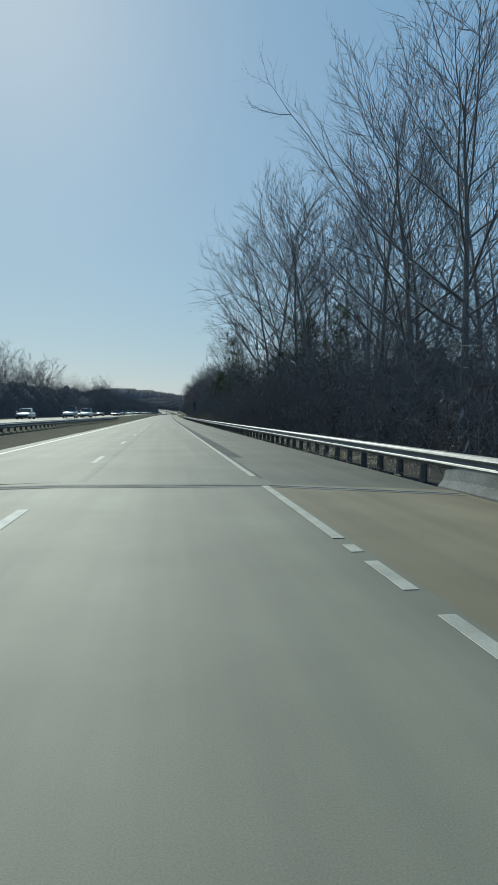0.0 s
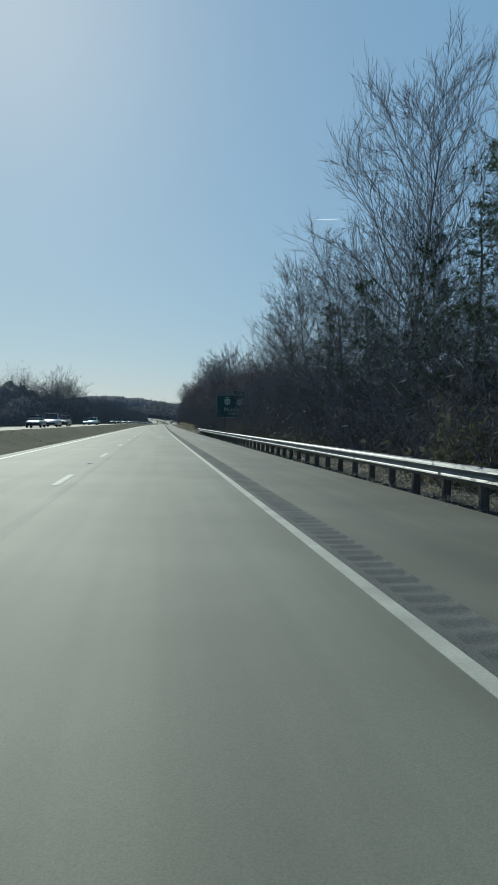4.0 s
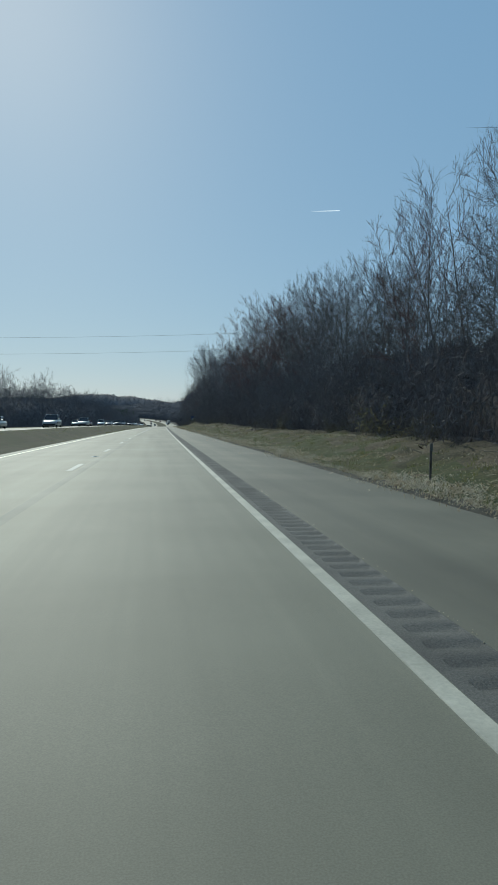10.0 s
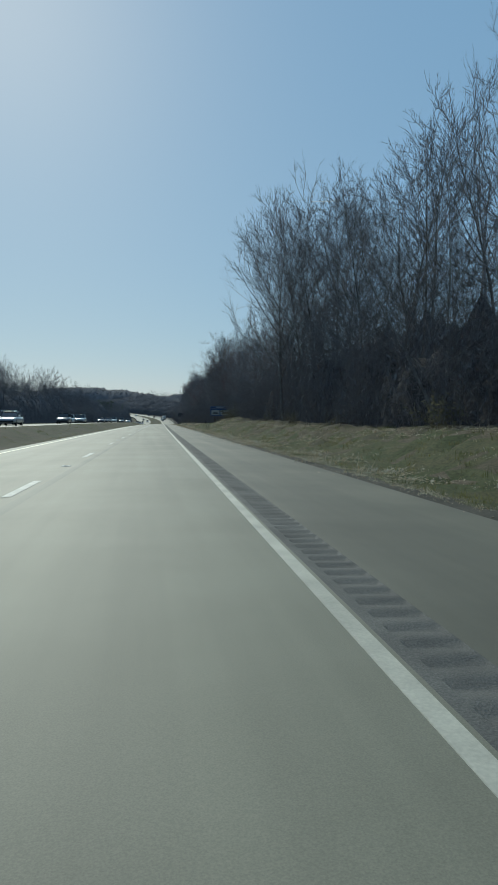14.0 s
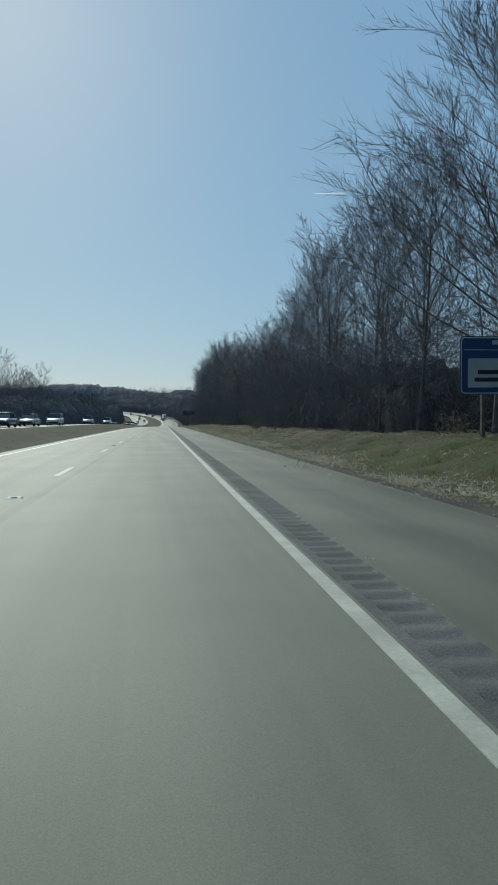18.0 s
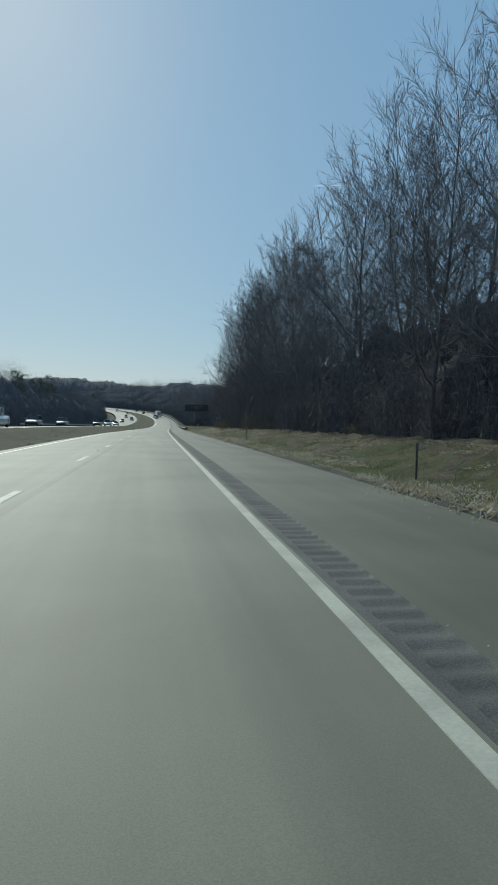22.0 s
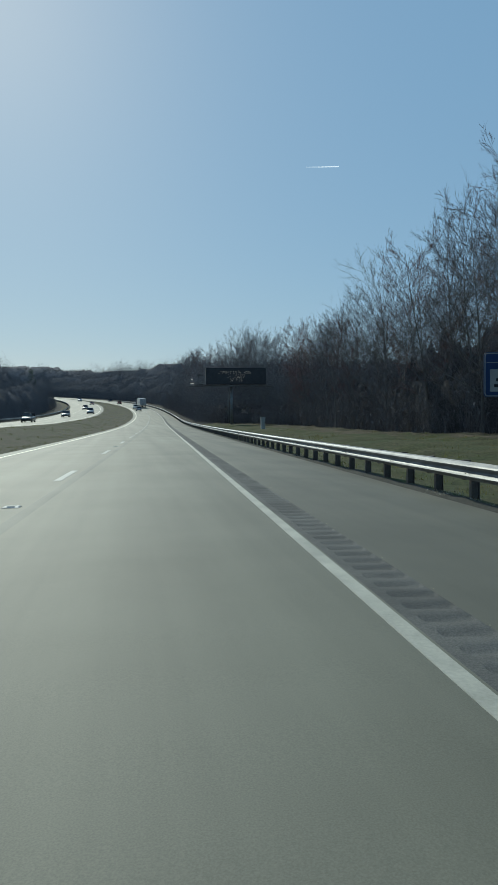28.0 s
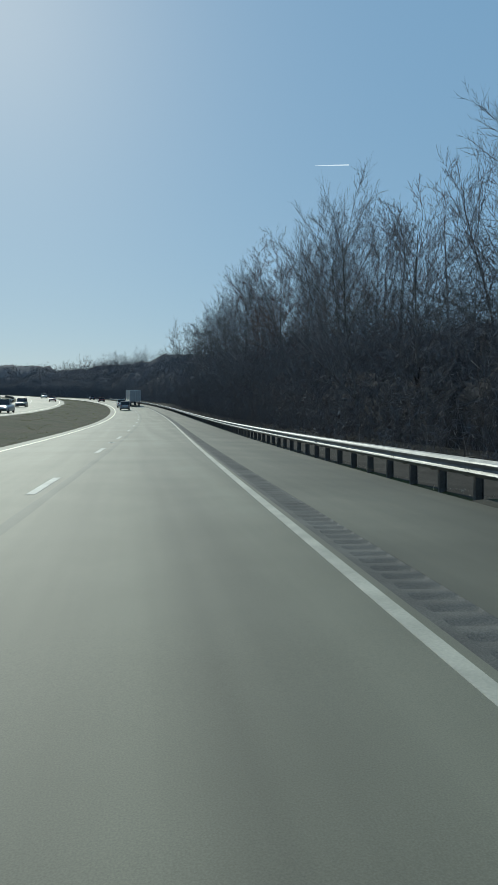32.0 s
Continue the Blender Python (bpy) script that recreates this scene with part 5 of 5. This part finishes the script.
for s, l in ((333.9, 7.42), (438.7, 7.2), (549.6, 8.04), (655.5, 8.08), (721.7, 7.46), (756.0, 7.3), (811.5, 7.3)):
    d = empty("delineator_post", spot(s, l) @ pose(0, 0, 0, rng.uniform(-2, 2), rng.uniform(-2, 2)), "thin dark steel delineator post in the grass", "marker post", "delineators")
    part("post", DEL_POST, d), part("reflector", DEL_CAP, d, None, "dark reflector plate")
for s, l, h in ((238.5, 7.3, 1.72), (400.5, 7.5, 1.52)):
    d = empty("marker_stake", spot(s, l), "tall thin weathered steel stake standing in the grass verge", "marker post", "stakes")
    part("post", box("post", 0.04, 0.03, h + 0.1, STEEL, (0, 0, -0.1), 0.004), d), part("bolt", box("bolt", 0.016, 0.02, 0.016, GALV, (0, -0.02, h - 0.12), 0.003), d)
d = empty("delineator_post", spot(546.5, 7.6) @ pose(0, 0, 0, 2, -10), "leaning rusty delineator post with a dark plate", "marker post", "delineators")
part("post", box("post", 0.06, 0.04, 1.55, WOODPOST, (0, 0, -0.1), 0.004), d), part("reflector", box("reflector", 0.13, 0.014, 0.42, BLACK, (0, -0.03, 1.05), 0.003), d, None, "dark plate")
cb = empty("control_cabinet", spot(974.5, 12.4), "pale grey roadside electrical cabinet on a concrete pad", "cabinet")
part("body", box("body", 0.46, 0.66, 1.28, WHITE, (0, 0, 0.12), 0.03), cb)
part("door", box("door", 0.38, 0.02, 1.08, WHITE, (0, -0.342, 0.22), 0.008), cb)
part("handle", rod("handle", (0.14, -0.368, 0.8), (0.14, -0.368, 1.0), 0.015, STEEL, 8), cb, None, "steel handle")
part("pad", box("pad", 1.2, 0.9, 0.2, CONCRETE, (0, 0, -0.08), 0.02), cb, None, "concrete pad")
part("cap", box("cap", 0.54, 0.74, 0.06, WHITE, (0, 0, 1.402), 0.015), cb)
for s, l, h in ((1030.5, 7.6, 2.3), (68.0, 7.0, 1.6)):
    d = empty("stake", spot(s, l), "thin bare steel stake behind the guardrail", "marker post")
    part("post", box("post", 0.045, 0.045, h, GALV, (0, 0, -0.1), 0.004), d)

# ---- message board over the verge ----
vb = empty("message_board", spot(1010.8, 12.6, 0.0), "dark electronic message board on a steel column with a catwalk", "message sign")
zb = float(relief(1010, 12.6))
cab = part("cabinet", box("cabinet", 10.2, 1.1, 2.8, DISPLAY, (0.75, 0.2, 6.85), 0.04), vb, None, "dark sign cabinet")
part("face", box("face", 9.7, 0.03, 2.35, DISPLAY, (0.75, -0.37, 7.07), 0.005), cab, None, "black display face")
LED = bpy.data.materials.new("amber_white_diodes")
LED.use_nodes = True
_b = LED.node_tree.nodes["Principled BSDF"]
_b.inputs["Base Color"].default_value = (0.5, 0.45, 0.35, 1)
_b.inputs["Emission Color"].default_value, _b.inputs["Emission Strength"].default_value = (1.0, 0.84, 0.74, 1), 0.32


DOTS = {"3": "11110 00001 00001 01110 00001 00001 11110", "7": "11111 00001 00010 00100 01000 01000 01000", "4": "00010 00110 01010 10010 11111 00010 00010", "9": "01110 10001 10001 01111 00001 00001 01110", "5": "11111 10000 11110 00001 00001 10001 01110",
        "M": "10001 11011 10101 10101 10001 10001 10001", "I": "01110 00100 00100 00100 00100 00100 01110", "L": "10000 10000 10000 10000 10000 10000 11111", "E": "11111 10000 10000 11110 10000 10000 11111", "S": "01111 10000 10000 01110 00001 00001 11110",
        "N": "10001 11001 11001 10101 10011 10011 10001", "T": "11111 00100 00100 00100 00100 00100 00100", "R": "11110 10001 10001 11110 10100 10010 10001", "A": "01110 10001 10001 11111 10001 10001 10001"}


def diodes(x, z, char):
    """One lit character as single dots, five by seven."""
    v, f = [], []
    for k, line in enumerate(DOTS[char].split()):
        for c, on in enumerate(line):
            if on == "1":
                px, pz, i = x + c * 0.06, z - k * 0.072, len(v)
                v += [(px - 0.016, -0.40, pz - 0.016), (px + 0.016, -0.40, pz - 0.016), (px + 0.016, -0.40, pz + 0.016), (px - 0.016, -0.40, pz + 0.016)]
                f.append((i, i + 1, i + 2, i + 3))
    return mesh_of("diode_character", v, f, LED)


for z, mid, pitch, line in ((9.05, 0.5, 0.395, "INTERSTATE 495"), (8.42, 0.75, 0.36, "37 MILES"), (7.78, 0.75, 0.36, "37 MIN")):
    for i, char in enumerate(line):
        if char != " ":
            part("diode_character", diodes(mid + (i - (len(line) - 1) / 2) * pitch - 0.12, z, char), cab, None, "lit diode character")
part("column", rod("column", (0, 0.4, zb - 0.2), (0, 0.4, 6.84), 0.27, GALV, 20, 0.24), vb, None, "round steel column")
part("base_plate", rod("base_plate", (0, 0.4, zb - 0.25), (0, 0.4, zb + 0.22), 0.45, CONCRETE, 20), vb, None, "concrete footing")
part("truss_beam", box("truss_beam", 12.6, 0.4, 0.36, STEEL, (0.0, 0.9, 6.45), 0.02), vb)
cw = part("catwalk", box("catwalk", 14.05, 1.1, 0.22, STEEL, (-0.125, -0.35, 6.42), 0.02), vb, None, "steel grating catwalk")
for x in (-7.1, -6.72, -5.65, -4.75, 6.0, 6.85):
    part("rail_post", box("rail_post", 0.06, 0.06, 1.05, GALV, (x, -0.85, 6.63), 0.006), cw)
for z in (6.98, 7.32, 7.66):
    part("handrail", rod("handrail", (-7.1, -0.85, z), (-4.4, -0.85, z), 0.026, GALV, 8), cw)
    part("handrail", rod("handrail", (-7.1, -0.85, z), (-7.1, 0.15, z), 0.026, GALV, 8), cw)
    part("handrail", rod("handrail", (6.0, -0.85, z - 0.15), (6.85, -0.85, z), 0.026, GALV, 8), cw)
for x in (-5.6, -4.95):
    part("upright", box("upright", 0.12, 0.12, 2.0, STEEL, (x, 0.25, 6.64), 0.01), vb)
part("crossbar", box("crossbar", 1.0, 0.16, 0.28, STEEL, (-5.25, 0.25, 8.3), 0.02), vb)
part("crossbar", box("crossbar", 1.0, 0.16, 0.22, STEEL, (-5.25, 0.25, 6.75), 0.02), vb)
part("conduit", rod("conduit", (-0.5, 0.3, zb + 0.4), (-0.5, 0.3, 6.4), 0.045, GALV, 8), vb, None, "pale conduit pipe")
part("conduit", rod("conduit", (-0.72, 0.3, zb + 1.9), (-0.72, 0.3, 6.2), 0.03, GALV, 8), vb)
for z in (2.0, 3.3, 4.6):
    part("bracket", box("bracket", 0.55, 0.05, 0.06, GALV, (-0.5, 0.3, z), 0.005), vb)

# ---- overhead wires ----
pole_at = ((386.0, 24.0), (392.0, -52.0))
for s, l in pole_at:
    up = empty("utility_pole", spot(s, l, None), "weathered timber utility pole among the trees", "utility pole", "utility poles")
    top = 11.2 - float(relief(s, l))
    part("pole", rod("pole", (0, 0, -0.5), (0, 0, top), 0.15, WOODPOST, 12, 0.11), up)
    part("crossarm", box("crossarm", 0.1, 2.0, 0.12, WOODPOST, (0, 0, top - 0.5), 0.01), up)
for z0, dy in ((10.9, 0.0), (9.3, 0.4)):
    a, b = Vector(world_of(pole_at[0][0] + dy, pole_at[0][1], z0)), Vector(world_of(pole_at[1][0] + dy, pole_at[1][1], z0))
    pts = [a.lerp(b, i / 14) - Vector((0, 0, 1.0 * 4 * (i / 14) * (1 - i / 14))) for i in range(15)]
    v, f = [], []
    tube(pts, [0.008] * 15, 5, v, f)
    w = tagged(new("power_line", array_mesh("power_line", np.array(v), np.array(f), BLACK)), "thin dark power line strung across the highway", "wire", "power lines")


# ---- vehicles ----
def paint(name, colour):
    m = material(name, colour, 0.32, 0.0, tuple(c * 0.85 for c in colour), 1.0, 30, 0.1, coord="Object")
    m.node_tree.nodes["Principled BSDF"].inputs["Coat Weight"].default_value = 0.6
    return m


PAINTS = [("white", paint("white_car_paint", (0.72, 0.73, 0.73))), ("dark grey", paint("grey_car_paint", (0.07, 0.075, 0.08))), ("silver", paint("silver_car_paint", (0.38, 0.39, 0.40))), ("black", paint("black_car_paint", (0.015, 0.015, 0.017))), ("dark red", paint("red_car_paint", (0.16, 0.02, 0.018))), ("dark blue", paint("blue_car_paint", (0.02, 0.035, 0.09)))]


def loft(name, rings, mat, smooth_shade=True):
    """A closed skin over rings of equal length."""
    bm = bmesh.new()
    vr = [[bm.verts.new(p) for p in ring] for ring in rings]
    n = len(rings[0])
    for a, b in zip(vr, vr[1:]):
        for i in range(n):
            bm.faces.new((a[i], a[(i + 1) % n], b[(i + 1) % n], b[i]))
    bm.faces.new(vr[0]), bm.faces.new(list(reversed(vr[-1])))
    bmesh.ops.recalc_face_normals(bm, faces=bm.faces[:])
    return bm_mesh(name, bm, mat, smooth_shade)


def section(y, w, z0, z1, crown=0.06):
    """Half-rounded cross ring of a car body at y."""
    h = w / 2
    return [(-h * 0.92, y, z0), (h * 0.92, y, z0), (h, y, z0 + 0.12), (h, y, z0 + (z1 - z0) * 0.55), (h * 0.96, y, z1 - crown), (h * 0.82, y, z1), (-h * 0.82, y, z1), (-h * 0.96, y, z1 - crown), (-h, y, z0 + (z1 - z0) * 0.55), (-h, y, z0 + 0.12)]


def wheel_parts(car, x, y, r):
    w = part("wheel", rod("hub", (-0.09, 0, 0), (0.09, 0, 0), r * 0.3, CHROME, 12), car, pose(x, y, r))
    bm = bmesh.new()
    prof = [(0.10, r * 0.62), (0.11, r * 0.9), (0.08, r), (-0.08, r), (-0.11, r * 0.9), (-0.10, r * 0.62)]
    n = 20
    vr = [[bm.verts.new((px, q * math.cos(2 * math.pi * k / n), q * math.sin(2 * math.pi * k / n))) for px, q in prof] for k in range(n)]
    for k in range(n):
        for i in range(len(prof)):
            j = (i + 1) % len(prof)
            bm.faces.new((vr[k][i], vr[k][j], vr[(k + 1) % n][j], vr[(k + 1) % n][i]))
    bmesh.ops.recalc_face_normals(bm, faces=bm.faces[:])
    part("tyre", bm_mesh("tyre", bm, RUBBER, True), w)
    part("rim", rod("rim", (-0.085, 0, 0), (0.085, 0, 0), r * 0.61, CHROME, 16), w)


def car(kind, colour, mat, m):
    """A passenger vehicle; its nose points to plus y."""
    what = {"sedan": "saloon car", "suv": "sport utility vehicle", "pickup": "pickup truck", "van": "box van"}[kind]
    L, Wd, Hd, belt, r = {"sedan": (4.7, 1.84, 1.45, 0.92, 0.33), "suv": (4.8, 1.94, 1.76, 1.08, 0.38), "pickup": (5.7, 2.0, 1.88, 1.12, 0.40), "van": (6.4, 2.1, 2.9, 1.15, 0.39)}[kind]
    c = empty("car" if kind in ("sedan", "suv") else "truck", m, colour + " " + what + " on the highway lane", "car" if kind in ("sedan", "suv") else "truck", "oncoming traffic")
    f, b = L / 2, -L / 2
    part("body", loft("body", [section(b, Wd * 0.86, 0.42, belt * 0.9), section(b + 0.12, Wd * 0.97, 0.3, belt), section(b + L * 0.3, Wd, 0.26, belt + 0.02), section(f - L * 0.29, Wd, 0.26, belt), section(f - 0.45, Wd * 0.97, 0.28, belt * 0.84), section(f - 0.08, Wd * 0.9, 0.32, belt * 0.72), section(f, Wd * 0.8, 0.4, belt * 0.62)], mat), c)
    y0, y1, y2, y3 = {"sedan": (b + 0.5, b + 1.25, f - 2.2, f - 1.25), "suv": (b + 0.12, b + 0.45, f - 2.2, f - 1.35), "pickup": (b + 2.0, b + 2.15, f - 2.35, f - 1.6), "van": (b + 0.05, b + 0.08, f - 1.9, f - 1.2)}[kind]

    def cab(y, w, z0, z1):
        return [(-w / 2, y, z0), (w / 2, y, z0), (w / 2 * 0.99, y, z0 + (z1 - z0) * 0.5), (w / 2 * 0.95, y, z1), (-w / 2 * 0.95, y, z1), (-w / 2 * 0.99, y, z0 + (z1 - z0) * 0.5)]
    part("window", loft("window", [cab(y0, Wd * 0.86, belt - 0.02, belt + 0.02), cab(y1, Wd * 0.82, belt - 0.02, Hd - 0.05), cab(y2, Wd * 0.80, belt - 0.02, Hd - 0.05), cab(y3, Wd * 0.86, belt - 0.02, belt + 0.02)], mat if kind == "van" else GLASS, False), c, None, "" if kind == "van" else "dark glazing")
    part("roof", box("roof", Wd * 0.76, max(0.5, y2 - y1 + 0.15), 0.05, mat, (0, (y1 + y2) / 2, Hd - 0.05), 0.02), c)
    for x in (-1, 1):
        for yy in (y1, (y1 + y2) / 2, y2):
            part("pillar", rod("pillar", (x * Wd * 0.43, yy, belt), (x * Wd * 0.40, yy + (0.05 if yy < y2 else -0.05), Hd - 0.04), 0.035, mat, 6), c)
        part("headlight", box("headlight", 0.34, 0.12, 0.15, LAMP_CLEAR, (x * Wd * 0.34, f - 0.09, belt * 0.62), 0.03), c, None, "clear headlight")
        part("taillight", box("taillight", 0.26, 0.08, 0.22, LAMP_RED, (x * Wd * 0.38, b + 0.03, belt * 0.74), 0.02), c, None, "red tail light")
        part("mirror", box("mirror", 0.2, 0.12, 0.14, mat, (x * (Wd / 2 + 0.08), y3 - 0.25, belt + 0.02), 0.03), c)
        for yy in (f - 0.9, b + 0.95):
            wheel_parts(c, x * (Wd / 2 - 0.12), yy, r)
    part("bumper", box("bumper", Wd * 0.86, 0.14, 0.2, BLACK, (0, b - 0.03, 0.36), 0.03), c)
    part("bumper", box("bumper", Wd * 0.8, 0.14, 0.2, BLACK, (0, f - 0.02, 0.34), 0.03), c)
    part("plate", box("plate", 0.3, 0.02, 0.15, WHITE, (0, b - 0.08, 0.55), 0.003), c, None, "pale plate")
    part("rear_window", box("rear_window", Wd * 0.62, 0.02, 0.36, GLASS, (0, y0 + (0.28 if kind != "van" else -0.04), belt + 0.12), 0.005), c)
    return c


MODELS = []
for kind, ci in (("sedan", 0), ("suv", 2), ("suv", 0), ("sedan", 2), ("pickup", 0), ("sedan", 4), ("suv", 1), ("sedan", 5), ("pickup", 2), ("suv", 3)):
    MODELS.append((kind, *PAINTS[ci]))
made = {}
s, i = 96.0, 0
while s < 1330:
    k = rng.randrange(10) if i > 9 else i
    lane_at = 3.1 if rng.random() < 0.5 else 6.8
    m = slope_spot(s, float(opp_in(s)) - lane_at, 0.775 - 0.02 * abs(lane_at - 4.8)) @ pose(0, 0, 0, 0, 0, 180)
    if k in made:
        copy_thing(made[k], m)
    else:
        made[k] = car(*MODELS[k], m)
    s += rng.uniform(11, 24) if s < 720 else rng.uniform(30, 60)
    i += 1
# traffic ahead on the rise
for k, s, l in ((1, 1162, -3.66), (4, 1183, -3.66), (1, 1214, 0.0), (5, 1250, -3.66), (7, 1300, 0.0)):
    copy_thing(made[k], slope_spot(s, l, 0.0))["group"] = "traffic ahead"
lorry = empty("semi_trailer", slope_spot(1190, 0, 0.0), "pale box semi-trailer truck on the lane", "truck")
part("trailer", box("trailer", 2.59, 14.0, 2.75, PAINTS[0][1], (0, 7.0, 1.25), 0.03), lorry, None, "pale trailer box")
for x in (-0.64, 0.64):
    d = part("rear_door", box("rear_door", 1.22, 0.04, 2.62, PAINTS[2][1], (x, -0.022, 1.31), 0.01), lorry, None, "grey rear door")
    part("lock_bar", rod("lock_bar", (x * 0.4, -0.07, 1.35), (x * 0.4, -0.07, 3.9), 0.02, GALV, 6), d)
part("bumper_bar", box("bumper_bar", 2.4, 0.12, 0.14, STEEL, (0, 0.05, 0.55), 0.01), lorry)
for x in (-0.95, 0.95):
    part("hanger", box("hanger", 0.08, 0.1, 0.62, STEEL, (x, 0.08, 0.66), 0.005), lorry)
    part("taillight", box("taillight", 0.3, 0.05, 0.1, LAMP_RED, (x, -0.03, 1.12), 0.01), lorry, None, "red tail light")
    for y in (1.6, 2.9, 12.2, 14.6, 17.6):
        wheel_parts(lorry, x * 1.1, y, 0.5)
part("tractor", box("tractor", 2.45, 2.4, 2.6, PAINTS[5][1], (0, 15.9, 0.9), 0.12), lorry, None, "dark tractor cab")

# ---- contrail, high and far ----
ice = bpy.data.materials.new("ice_trail")
ice.use_nodes = True
_n = ice.node_tree.nodes
_t = _n.new("ShaderNodeBsdfTranslucent")
_t.inputs["Color"].default_value = (0.9, 0.92, 0.95, 1)
ice.node_tree.links.new(_t.outputs[0], _n["Material Output"].inputs["Surface"])
trail = [Vector((6, 512, 2)) + Vector((math.sin(radians(a)), math.cos(radians(a)), math.tan(radians(e)))) * 4250 for a, e in ((13.9, 17.45), (15.0, 17.42), (16.3, 17.40))]
sheet = [p + Vector((0, 0, h * k)) for p, k in zip(trail, (0.6, 2.4, 3.0)) for h in (-1, 1)]
tagged(new("contrail", mesh_of("contrail", sheet, [(0, 2, 3, 1), (2, 4, 5, 3)], ice)), "thin white aircraft trail in the clear sky", "contrail", kind="structure")
